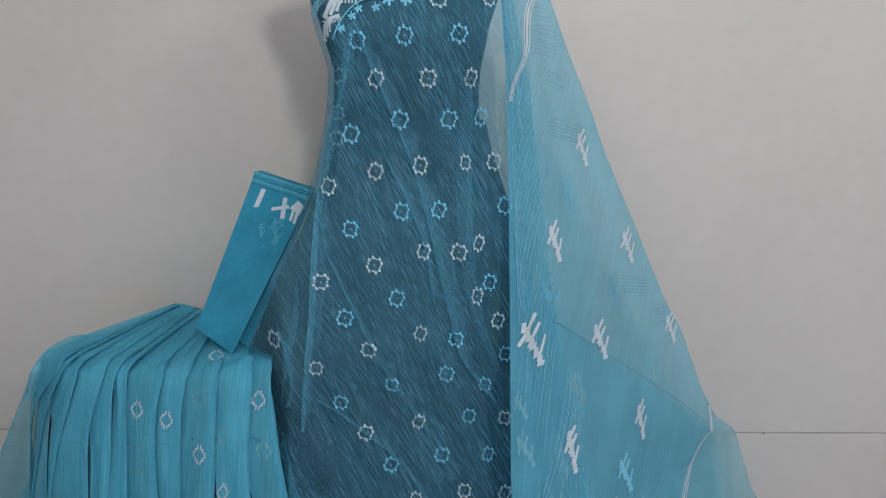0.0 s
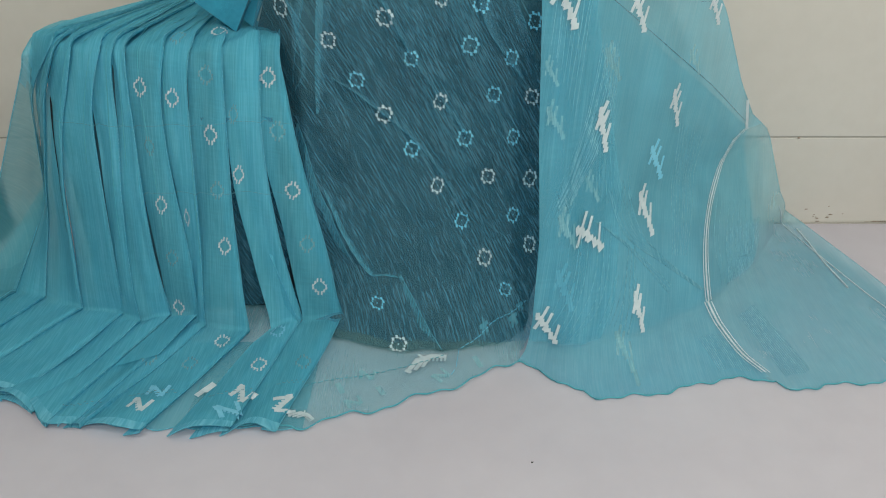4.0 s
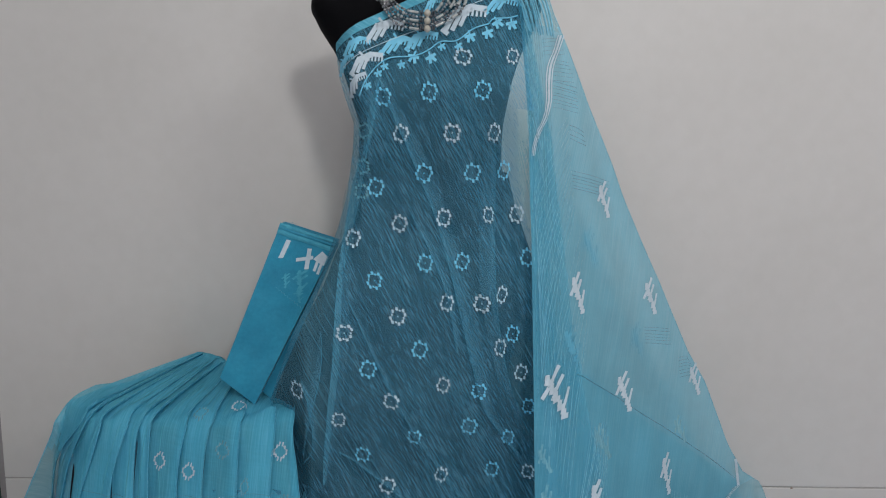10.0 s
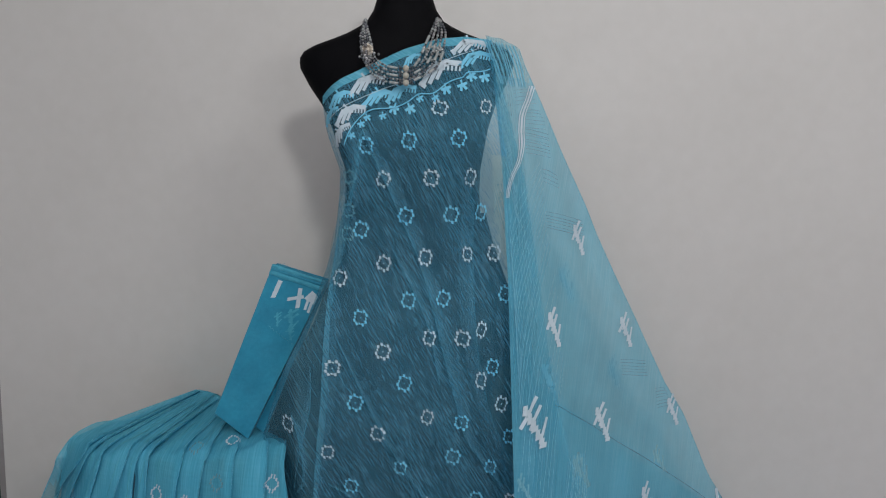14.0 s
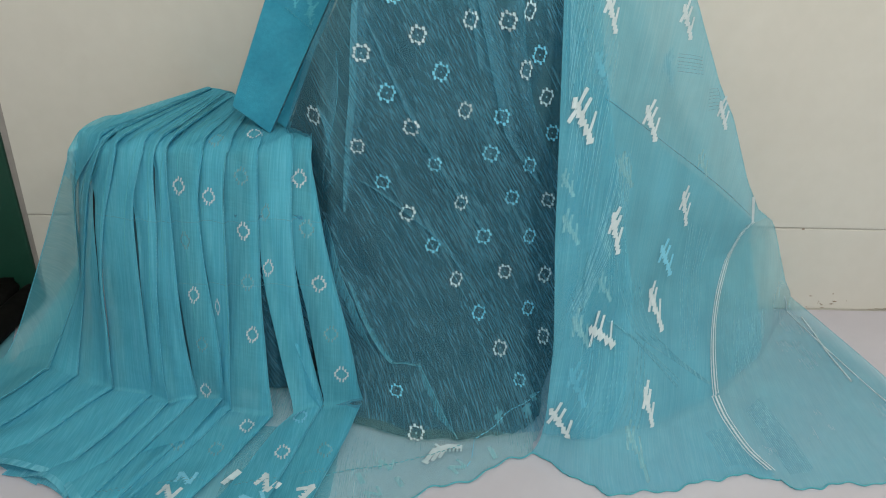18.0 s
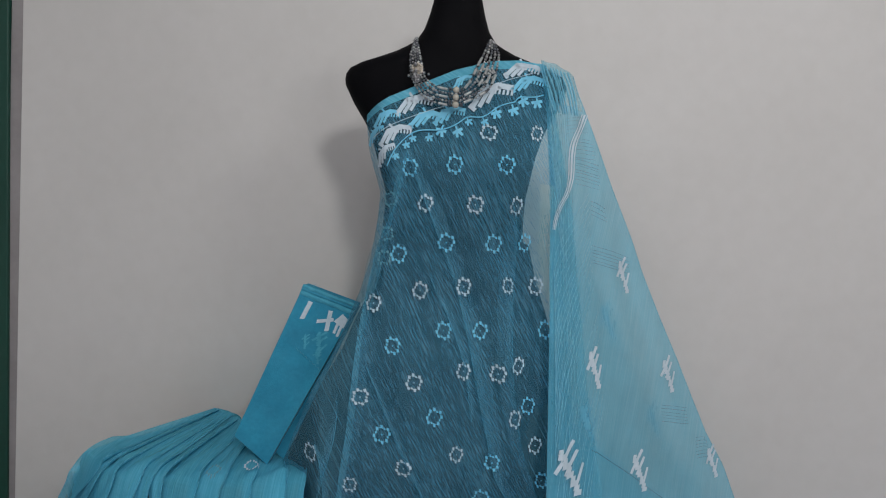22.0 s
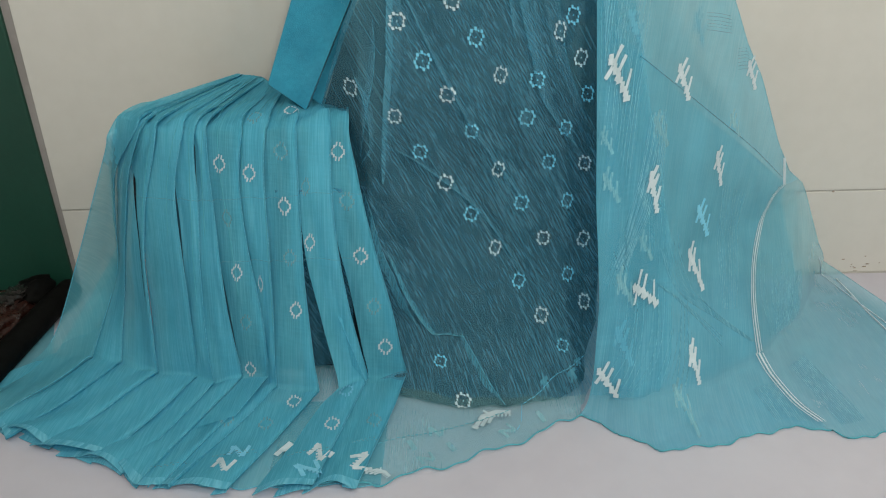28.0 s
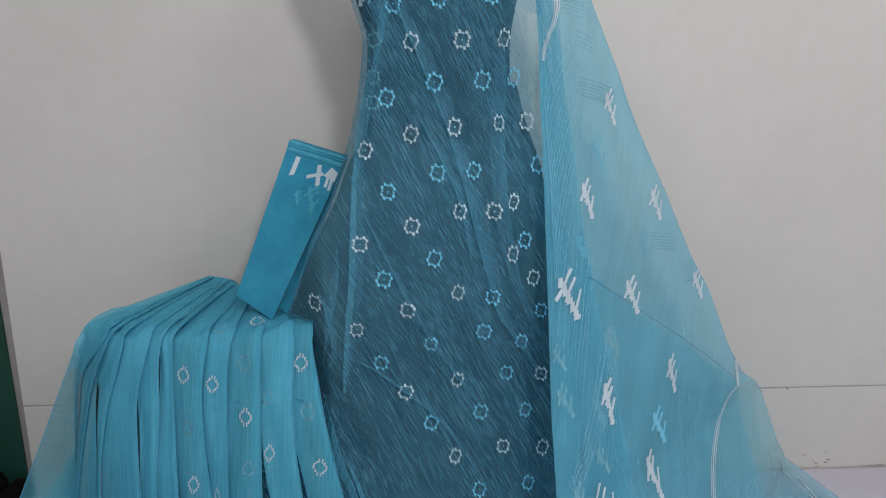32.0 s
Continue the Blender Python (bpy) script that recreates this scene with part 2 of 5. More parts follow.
BLACK = matte("black_mannequin_jersey", (0.0018, 0.0018, 0.0026), (0.0034, 0.0034, 0.0046), 0.68, 8, 0.2, 600, gloss=0.07)
METAL = matte("brushed_steel", (0.55, 0.55, 0.56), (0.68, 0.68, 0.69), 0.42, 12, 0.1, 300, metal=1.0)
LINING = matte("dark_slate_lining", (0.010, 0.014, 0.020), (0.018, 0.024, 0.032), 0.85, 12, 0.04, 300, gloss=0.1)
WALL = matte("white_wall_board", (0.605, 0.59, 0.565), (0.665, 0.65, 0.63), 0.5, 1.6, 0.06, 90, fine=25)
FLOOR = matte("white_floor_sheet", (0.55, 0.525, 0.61), (0.61, 0.585, 0.67), 0.5, 3.0, 0.08, 60, fine=18)
ROOM = matte("room_paint", (0.62, 0.61, 0.60), (0.68, 0.67, 0.66), 0.7, 1.2)
GROUT = matte("grey_joint", (0.40, 0.38, 0.36), (0.50, 0.48, 0.46), 0.8, 14)
TRIM = matte("grey_edge_trim", (0.27, 0.25, 0.25), (0.34, 0.32, 0.32), 0.5, 8)
GREEN = matte("dark_green_paint", (0.006, 0.050, 0.034), (0.009, 0.066, 0.045), 0.5, 3, 0.1, 120)
SOOT = matte("black_plastic", (0.004, 0.004, 0.004), (0.008, 0.008, 0.008), 0.7, 20, gloss=0.05)
BROWN = matte("brown_leather", (0.016, 0.006, 0.005), (0.045, 0.014, 0.010), 0.28, 22, 0.7, 60)
STAIN = matte("brown_stain", (0.22, 0.16, 0.12), (0.38, 0.31, 0.26), 0.8, 60)
STOOL = matte("slate_cloth_cover", (0.05, 0.12, 0.16), (0.08, 0.17, 0.21), 0.85, 14)
PEARL = matte("cream_pearl", (0.36, 0.345, 0.29), (0.46, 0.44, 0.385), 0.18, 60, 0.02)
SILVER = matte("oxidised_silver_bead", (0.22, 0.22, 0.23), (0.50, 0.50, 0.50), 0.3, 150, 0.3, 900, metal=0.9)
GLASS_BEAD = matte("pale_glass_bead", (0.22, 0.24, 0.24), (0.44, 0.46, 0.45), 0.12, 120, 0.05)
DARK_BEAD = matte("dark_grey_bead", (0.04, 0.045, 0.05), (0.14, 0.15, 0.17), 0.22, 150, 0.05)
BROOCH = matte("antique_gold_brooch", (0.32, 0.28, 0.23), (0.54, 0.49, 0.42), 0.4, 200, 0.5, 900, metal=0.6)
WRAP = matte("clear_plastic_wrap", (0.010, 0.008, 0.008), (0.05, 0.045, 0.045), 0.08, 60, 0.9, 60)


# ---------------------------------------------------------------- building helpers
def thing(name, at, label, category, group="", kind=""):
    ob = new(name)
    ob.location = at
    return tagged(ob, label, category, group, kind)


def part(name, verts, faces, mats, parent=None, label="", smooth=True, slots=None):
    """One mesh object, given in world coordinates, under a thing or a part."""
    me = bpy.data.meshes.new(name)
    me.from_pydata([tuple(v) for v in verts], [], faces)
    for m in mats if isinstance(mats, (list, tuple)) else [mats]:
        me.materials.append(m)
    if smooth:
        me.polygons.foreach_set("use_smooth", [True] * len(me.polygons))
    if slots:
        me.polygons.foreach_set("material_index", slots)
    me.update()
    ob = new(name, me)
    if parent is not None:
        ob.parent = parent
        base = Vector() if parent.parent else parent.location
        ob.matrix_parent_inverse = Matrix.Translation(base).inverted()
    return tagged(ob, label) if label else ob


def grid_faces(nu, nv, close=False):
    w = nv + 1
    out = [(i * w + j, (i + 1) * w + j, (i + 1) * w + j + 1, i * w + j + 1) for i in range(nu) for j in range(nv)]
    if close:
        out += [(nu * w + j, j, j + 1, nu * w + j + 1) for j in range(nv)]
    return out


def sheet(f, nu, nv):
    return [f(i / nu, j / nv) for i in range(nu + 1) for j in range(nv + 1)], grid_faces(nu, nv)


def box(x0, x1, y0, y1, z0, z1, bevel=0.0):
    bm = bmesh.new()
    bmesh.ops.create_cube(bm, size=1, matrix=Matrix.LocRotScale(((x0 + x1) / 2, (y0 + y1) / 2, (z0 + z1) / 2), None, (x1 - x0, y1 - y0, z1 - z0)))
    if bevel:
        bmesh.ops.bevel(bm, geom=bm.edges[:], offset=bevel, segments=2, affect="EDGES", profile=0.5)
    bm.verts.index_update()
    out = [v.co.copy() for v in bm.verts], [[v.index for v in f.verts] for f in bm.faces]
    bm.free()
    return out


def tube(path, radius, sides=6):
    """A round cord along a list of points."""
    path = [Vector(p) for p in path]
    verts, faces = [], []
    for i, p in enumerate(path):
        d = (path[min(i + 1, len(path) - 1)] - path[max(i - 1, 0)]).normalized()
        a = d.orthogonal().normalized()
        b = d.cross(a)
        verts += [p + radius * (math.cos(k * math.tau / sides) * a + math.sin(k * math.tau / sides) * b) for k in range(sides)]
    for i in range(len(path) - 1):
        for k in range(sides):
            faces.append((i * sides + k, i * sides + (k + 1) % sides, (i + 1) * sides + (k + 1) % sides, (i + 1) * sides + k))
    return verts, faces


def ball(at, r, squash=(1, 1, 1), seg=8, ring=6):
    verts, faces = [], []
    for j in range(ring + 1):
        for i in range(seg):
            a, b = math.pi * j / ring, math.tau * i / seg
            verts.append(Vector(at) + r * Vector((math.sin(a) * math.cos(b) * squash[0], math.sin(a) * math.sin(b) * squash[1], math.cos(a) * squash[2])))
    for j in range(ring):
        for i in range(seg):
            faces.append((j * seg + i, (j + 1) * seg + i, (j + 1) * seg + (i + 1) % seg, j * seg + (i + 1) % seg))
    return verts, faces


def joined(pieces):
    verts, faces = [], []
    for v, f in pieces:
        n = len(verts)
        verts += list(v)
        faces += [[k + n for k in q] for q in f]
    return verts, faces


def at(x, xs, ys):
    return float(np.interp(x, xs, ys))


def smooth_line(pts, n):
    """Points evenly along a rounded line through pts."""
    p = [Vector(q) for q in pts]
    p = [2 * p[0] - p[1]] + p + [2 * p[-1] - p[-2]]
    out = []
    m = len(p) - 3
    for k in range(n + 1):
        s = min(k / n * m, m - 1e-6)
        i, t = int(s), s - int(s)
        a, b, c, d = p[i], p[i + 1], p[i + 2], p[i + 3]
        out.append(0.5 * ((2 * b) + (c - a) * t + (2 * a - 5 * b + 4 * c - d) * t * t + (3 * b - a - 3 * c + d) * t ** 3))
    return out


# ---------------------------------------------------------------- room
WY = 0.388


def setting(name, shape, mat, label="", smooth=False):
    return tagged(part(name, *shape, mat, smooth=smooth), label, kind="structure")


setting("floor", box(-2.4, 2.4, -3.2, 0.60, -0.12, 0.0), FLOOR, "white smooth floor sheet")
wall = setting("wall_north", box(-1.262, 2.4, WY, 0.52, 0.258, 2.8, 0.002), WALL, "white painted wall board above a low skirting board")
setting("baseboard", box(-1.262, 2.4, WY + 0.001, 0.52, 0.0, 0.2535, 0.002), WALL, "white skirting board along the wall foot")
setting("trim_joint", box(-1.262, 2.4, WY + 0.0035, 0.5, 0.2536, 0.2579), GROUT, "grey joint over the skirting board")
setting("trim_floor_joint", box(-1.262, 2.4, WY - 0.004, WY + 0.0005, 0.0002, 0.004), GROUT, "grey dirty joint where wall meets floor")
setting("trim_corner", box(-1.296, -1.2625, WY + 0.004, 0.5, 0.0, 2.8, 0.002), TRIM, "grey edge trim at the wall's end")
setting("wall_west", box(-2.4, -2.3, -3.2, 0.6, 0, 2.8), ROOM, "plain painted wall")
setting("wall_east", box(2.3, 2.4, -3.2, WY, 0, 2.8), ROOM, "plain painted wall")
setting("wall_south", box(-2.3, 2.3, -3.2, -3.1, 0, 2.8), ROOM, "plain painted wall")
setting("ceiling", box(-2.4, 2.4, -3.2, 0.6, 2.8, 2.9), ROOM, "plain white ceiling")
# A dark green board closes the corner beside the wall's end; it leans a little away at the top.
gv, gf = box(-2.3, -1.276, WY + 0.010, WY + 0.045, 0.0, 2.6, 0.003)
gv = [(v[0] - 0.022 * max(0.0, v[2]) / 1.7 if v[0] > -2 else v[0], v[1] - 0.016, v[2]) for v in gv]
board = thing("green_board", (-1.8, WY, 0), "dark green painted board standing beside the white wall", "board")
part("panel", gv, gf, GREEN, board, smooth=False)

# Stains by the wall's foot and a few crumbs.
rnd = random.Random(4)
spots = []
for k in range(10):
    x, z = 1.0 + rnd.gauss(0, 0.045), 0.008 + abs(rnd.gauss(0, 0.028))
    r = rnd.uniform(0.0006, 0.0019)
    spots.append(ball((x, WY - 0.0005, z), r, (rnd.uniform(1, 4), 0.25, 1), 6, 4))
for k in range(8):
    spots.append(ball((rnd.uniform(0.9, 1.5), WY - 0.0005, rnd.uniform(0.003, 0.012)), 0.002, (rnd.uniform(2, 9), 0.25, 0.6), 6, 4))
spots.append(ball((0.909, WY - 0.0005, 0.2545), 0.003, (1.4, 0.3, 1), 6, 4))
tagged(part("wall_stain", *joined(spots), STAIN), "small brown dirt stains at the wall foot", "stain", kind="stuff")
tagged(part("crumb", *ball((0.106, -0.551, 0.0012), 0.0020, (1, 0.7, 0.6), 6, 4), SOOT), "tiny dark crumb on the white floor", "crumb")

# Black tray with a brown leather bundle in the corner.
tray = thing("black_tray", (-1.5, -0.1, 0), "black plastic tray on the floor beside the green board", "tray")
part("rim", *tube(smooth_line([(-1.262, 0.33, 0.035), (-1.262, 0.2, 0.035), (-1.25, -0.1, 0.035), (-1.235, -0.5, 0.035)], 24), 0.034, 12), SOOT, tray)
part("base", *box(-2.2, -1.27, -0.6, 0.36, 0.0, 0.012, 0.003), SOOT, tray, smooth=False)
bundle = thing("leather_bundle", (-1.42, 0.15, 0.012), "crumpled brown leather bundle partly wrapped in clear plastic", "bag")


def lump(cx, cy, cz, rx, ry, rz, seed, wrinkle, nu=40, nv=22):
    def f(u, v):
        a, b = u * math.tau, (v - 0.5) * math.pi
        d = Vector((math.cos(b) * math.cos(a), math.cos(b) * math.sin(a), math.sin(b)))
        k = 1 + wrinkle * noise.noise(d * 3.5 + Vector((seed, 0, 0))) + wrinkle * 0.5 * abs(noise.noise(d * 8 + Vector((0, seed, 0))))
        return Vector((cx + rx * d.x * k, cy + ry * d.y * k, cz + rz * d.z * k))
    return sheet(f, nu, nv)


part("body", *lump(-1.385, 0.06, 0.05, 0.09, 0.24, 0.038, 3, 0.3), BROWN, bundle)
part("plastic_wrap", *lump(-1.36, 0.20, 0.078, 0.03, 0.07, 0.014, 8, 0.5, 30, 16), WRAP, bundle, "shiny crumpled clear plastic")
part("dark_flap", *lump(-1.345, 0.29, 0.05, 0.05, 0.075, 0.036, 5, 0.25, 24, 14), SOOT, bundle)

# ---------------------------------------------------------------- surfaces of the drapery
GZ = [0, .01, .05, .12, .2, .3, .47, .65, .87, 1.0, 1.1, 1.2, 1.28, 1.38, 1.5]
GY = [-.27, -.25, -.17, -.09, -.055, -.035, -.03, -.055, -.06, -.035, -.05, -.085, -.11, -.104, -.085]
LZ = [0.0, .03, .3, .6, .69, .79, .88, 1.02, 1.07, 1.17, 1.22, 1.31, 1.36, 1.5]
LX = [-.52, -.52, -.48, -.44, -.405, -.36, -.315, -.272, -.256, -.238, -.234, -.260, -.266, -.264]
RZ = [0.0, .02, .06, .1, .3, .6, 1.0, 1.2, 1.3, 1.38, 1.5]
RX = [.11, .125, .175, .20, .21, .20, .16, .13, .108, .10, .085]


def gown_y(x, z):
    """Front of the gown: the depth at a place across and up."""
    y = at(z, GZ, GY)
    y += 1.05 * max(0.0, -0.335 - x) * min(1.0, max(0.0, (0.85 - z) / 0.1))
    y += 0.4 * max(0.0, -0.15 - x) * max(0.0, min(1.0, (0.2 - z) / 0.15))
    edge = max(0.0, 1 - (x - at(z, LZ, LX)) / 0.05)
    y += edge * edge * 0.07 * min(1.0, max(0.0, (z - 0.8) / 0.2))
    y += 0.0035 * math.sin(55 * (x + 0.45 * z) + 3 * math.sin(4 * z)) * min(1.0, max(0.0, (1.3 - z) / 0.3))
    return y


SZ = [0, .05, .1, .27, .45, .65, .87, 1.07, 1.3, 1.42, 1.5]
SY = [-.28, -.27, -.27, -.27, -.19, -.15, -.10, -.06, -.07, -.06, -.03]
SB = [-.1, -.15, .0, .9, .78, .78, .72, .85, .9, 1.1, 1.5]
SC = [1.15, 1.25, 1.05, .0, .0, .0, .0, .0, .0, .0, .0]


def stole_y(x, z):
    d = x - 0.13
    y = at(z, SZ, SY) + at(z, SZ, SB) * d + at(z, SZ, SC) * d * d
    return min(y, 0.372) + 0.0045 * math.sin(70 * (x - 0.1) / (0.35 + (1.5 - z)) + 2 * z)


def pleat_y(x, z):
    y = at(z, [0, .02, .06, .2, .5, .6], [-.16, -.15, -.14, -.115, -.065, -.045])
    d = max(0.0, -0.72 - x)
    return y + 3.2 * d * d + (0.03 * max(0.0, (x + 0.5) / 0.14) if z > 0.45 else 0.0)


# ---------------------------------------------------------------- woven figures, as flat shapes of small blocks
def block(cx, cz, w, h, lean=0.0):
    return [(cx - w / 2 - lean, cz - h / 2), (cx + w / 2 - lean, cz - h / 2), (cx + w / 2 + lean, cz + h / 2), (cx - w / 2 + lean, cz + h / 2)]


def bar(x0, z0, x1, z1, w):
    d = Vector((x1 - x0, z1 - z0)).normalized() * (w / 2)
    return [(x0 - d.y, z0 + d.x), (x0 + d.y, z0 - d.x), (x1 + d.y, z1 - d.x), (x1 - d.y, z1 + d.x)]


def star(r, tied=True):
    """Ring of slanting blocks tied by thin threads round a small dot, a woven flower; or the taller stepped kind."""
    out = []
    if tied:
        spots = [(0, .70), (.40, .80), (.76, .42), (.72, 0), (.76, -.42), (.40, -.80), (0, -.70), (-.40, -.80), (-.76, -.42), (-.72, 0), (-.76, .42), (-.40, .80)]
        spots = [(x * .97 + z * .22, z * .97 - x * .22) for x, z in spots]
        for k, (x, z) in enumerate(spots):
            out.append(block(x * r, z * r, (.29 if k % 3 else .19) * r, (.38 if k % 3 else .24) * r, -.05 * r))
            q = spots[(k + 1) % 12]
            out.append(bar(x * r, z * r, q[0] * r, q[1] * r, .05 * r))
        return out + [block(0, 0, .13 * r, .16 * r, .02 * r)]
    for sx in (1, -1):
        for sz in (1, -1):
            out.append(block(.22 * sx * r, .77 * sz * r, .20 * r, .46 * r, .03 * r))
            out.append(block(.54 * sx * r, .48 * sz * r, .23 * r, .36 * r, .03 * r))
            out.append(block(.84 * sx * r, .16 * sz * r, .24 * r, .30 * r, .03 * r))
            out.append(bar(.22 * sx * r, .62 * sz * r, .54 * sx * r, .44 * sz * r, .08 * r))
            out.append(bar(.54 * sx * r, .40 * sz * r, .80 * sx * r, .14 * sz * r, .08 * r))
    return out


def zig(s):
    """Folded woven leaf at a border: a toothed wing, a slanting stem and a bar beside it."""
    out = [bar(-.50, -.12, -.10, .42, .19), bar(-.14, .46, .08, -.42, .18), bar(.06, -.46, .52, .12, .16), bar(-.30, .30, -.18, .52, .12)]
    out += [bar(-.02 + .02 * k, .12 - .16 * k, -.20 + .03 * k, .04 - .16 * k, .09) for k in range(4)]
    return [[(x * s, z * s) for x, z in q] for q in out]


def comb(s, lean=1.0):
    """Slanting stepped leaf with three bars across it."""
    out = [bar(-.22 * lean, -.07, .09 * lean, .46, .075), bar(-.05 * lean, -.12, .16 * lean, .28, .070), bar(.13 * lean, -.44, .27 * lean, .02, .058)]
    for k in range(10):
        t = k / 9
        x, z = at(t, [0, .4, .7, 1], [-.14, 0, .1, .2]) * lean, .30 - .78 * t
        jag = .085 if k % 2 else .04
        out.append([(x - jag * abs(lean), z - .05), (x + .052, z - .05), (x + .066, z + .05), (x - jag * abs(lean) + .02, z + .05)])
    return [[(x * s, z * s) for x, z in q] for q in out]


def wing(s, flip=1):
    """Stepped woven wing: a slim back with a toothed beak and three slanting legs."""
    out = [bar(-.50, -.20, -.16, .20, .12), bar(-.32, -.20, -.04, .16, .10), bar(-.13, -.14, .06, .12, .085), bar(-.22, .13, .22, .21, .17), bar(.18, .22, .52, .10, .13), bar(-.12, .36, -.02, .20, .065), bar(-.54, -.12, -.42, -.26, .10)]
    out += [bar(.12 + .09 * k, .15 - .025 * k, .08 + .09 * k, .04 - .025 * k, .05) for k in range(5)]
    return [[(x * s * flip, z * s) for x, z in (q if flip > 0 else q[::-1])] for q in out]


def leaf(s):
    """Three short lobes on a stem."""
    return [[(x * s, z * s) for x, z in q] for q in (bar(-.5, .05, .5, -.05, .28), bar(-.1, 0, -.35, -.5, .26), bar(.05, 0, .2, -.6, .28), bar(0, 0, .1, .5, .16))]


def figure(name, parent, shapes, cx, cz, turn, depth, mat, lift=0.0028, label="", flat=False):
    """Lay a figure on a surface: depth(x, z) in front, or flat on the floor at height depth."""
    verts, faces = [], []
    c, s = math.cos(radians(turn)), math.sin(radians(turn))
    cut = []
    for q in shapes:
        a, b, d, e = (Vector(p) for p in q)
        if (e - a).length < (b - a).length:
            a, b, d, e = b, d, e, a
        k = max(1, round((e - a).length / 0.008))
        cut += [(a.lerp(e, i / k), b.lerp(d, i / k), b.lerp(d, (i + 1) / k), a.lerp(e, (i + 1) / k)) for i in range(k)]
    for q in cut:
        n = len(verts)
        for x, z in q:
            X, Z = cx + c * x - s * z, cz + s * x + c * z
            verts.append((X, Z, depth(X, Z)) if flat else (X, depth(X, Z) - lift, Z))
        faces.append(tuple(range(n, n + len(q))))
    return part(name, verts, faces, mat, parent, label, smooth=False)


def laid_on(shapes, fallback):
    """Depth of the outermost cloth at a place across and up."""
    tree = BVHTree.FromPolygons(*joined(shapes))

    def depth(x, z):
        hit = tree.ray_cast(Vector((x, -2.0, z)), Vector((0, 1, 0)))[0]
        return hit.y if hit else fallback(x, z)
    return depth


def lying_on(shapes, fallback):
    """Height of the uppermost cloth at a place on the floor."""
    tree = BVHTree.FromPolygons(*joined(shapes))

    def height(x, y):
        hit = tree.ray_cast(Vector((x, y, 0.25)), Vector((0, 0, -1)))[0]
        return (hit.z if hit else fallback) + 0.0016
    return height


# ---------------------------------------------------------------- mannequin
MZ = [0.78, .85, 1.0, 1.07, 1.17, 1.22, 1.31, 1.36, 1.40, 1.44, 1.46, 1.482, 1.497, 1.515, 1.535, 1.562, 1.598, 1.634]
MW = [.15, .16, .16, .155, .148, .148, .17, .188, .212, .231, .234, .218, .172, .122, .086, .068, .057, .0488]
MC = [-.085, -.085, -.085, -.083, -.08, -.078, -.083, -.085, -.088, -.09, -.09, -.092, -.092, -.092, -.092, -.092, -.092, -.092]


def body_ring(z, n=56):
    w, c = at(z, MZ, MW), at(z, MZ, MC)
    front = at(z, [.78, 1.0, 1.1, 1.2, 1.28, 1.38, 1.44, 1.48, 1.52, 1.56, 1.64], [.0, -.005, -.02, -.055, -.085, -.078, -.066, -.056, -.05, -.045, -.035])
    back = at(z, [.78, 1.1, 1.3, 1.44, 1.5, 1.56, 1.64], [.16, .12, .13, .11, .075, .065, .06])
    out = []
    for k in range(n):
        a = math.tau * k / n
        ca, sa = math.cos(a), math.sin(a)
        x = c + w * math.copysign(abs(ca) ** 0.85, ca)
        mid = 0.02
        y = mid + (front - mid) * abs(sa) ** 0.75 if sa < 0 else mid + (back - mid) * abs(sa) ** 0.75
        out.append((x, y, z))
    return out


levels = sorted(set([round(0.78 + 0.012 * k, 4) for k in range(72)] + [1.634]))
rings = [body_ring(z) for z in levels]
cap = []
for z, r in ((1.6345, .050), (1.637, .053), (1.64, .0545), (1.695, .0545), (1.70, .052), (1.7005, .02), (1.7005, .001)):
    cap.append([(-.092 + r * math.cos(math.tau * k / 56), .0125 + r * math.sin(math.tau * k / 56), z) for k in range(56)])
mv = [v for ring in rings + cap for v in ring]
mf, ms = [], []
for i in range(len(rings) + len(cap) - 1):
    for k in range(56):
        mf.append((i * 56 + k, i * 56 + (k + 1) % 56, (i + 1) * 56 + (k + 1) % 56, (i + 1) * 56 + k))
        ms.append(1 if i >= len(rings) - 1 else 0)
tagged(part("mannequin", mv, mf, [BLACK, METAL], slots=ms), "matt black dress mannequin with a steel neck cap", "mannequin")

# ---------------------------------------------------------------- dark underskirt
def skirt(u, v):
    z = 1.12 - (1.12 - 0.010) * v
    x0, x1 = at(z, LZ, LX) + at(z, [.3, .62, .8, .95, 1.03, 1.12], [.012, .004, .004, .010, .030, .022]), at(z, [.03, .1, .3, .6, .8, .95, 1.05, 1.12], [.15, .188, .195, .185, .168, .138, .102, .084])
    c, w = (x0 + x1) / 2, (x1 - x0) / 2
    a = u * math.tau
    ca, sa = math.cos(a), math.sin(a)
    x = c + w * math.copysign(abs(ca) ** 0.7, ca)
    mid = 0.10
    front = gown_y(max(x, -.45), z) + 0.012
    y = mid + (front - mid) * abs(sa) ** 0.3 if sa < 0 else mid + 0.14 * abs(sa) ** 0.7
    y += 0.004 * math.sin(40 * u * math.tau) * v
    return (x, y, z)


sk = thing("underskirt", (-0.1, 0.05, 0.03), "long dark slate lining skirt hanging under the sheer gown", "skirt")
part("panel", *sheet(skirt, 120, 50), LINING, sk)
part("side_panel", *sheet(lambda u, v: (-.60 + .31 * u, -.068 + (gown_y(-.60 + .31 * u, .014 + .436 * v) + .086) * min(1, max(0, (u - .52) * 4)), .014 + .436 * v), 40, 20), LINING, sk)

# ---------------------------------------------------------------- sheer gown over the mannequin
gown = thing("gown", (-0.1, -0.1, 0.0), "sheer blue gown with small woven flowers draped on the mannequin", "dress")
HX = [-.6, -.52, -.31, -.24, -.17, -.095, -.002, .06, .104, .12]
HY = [-.40, -.44, -.471, -.44, -.422, -.383, -.343, -.293, -.27, -.268]


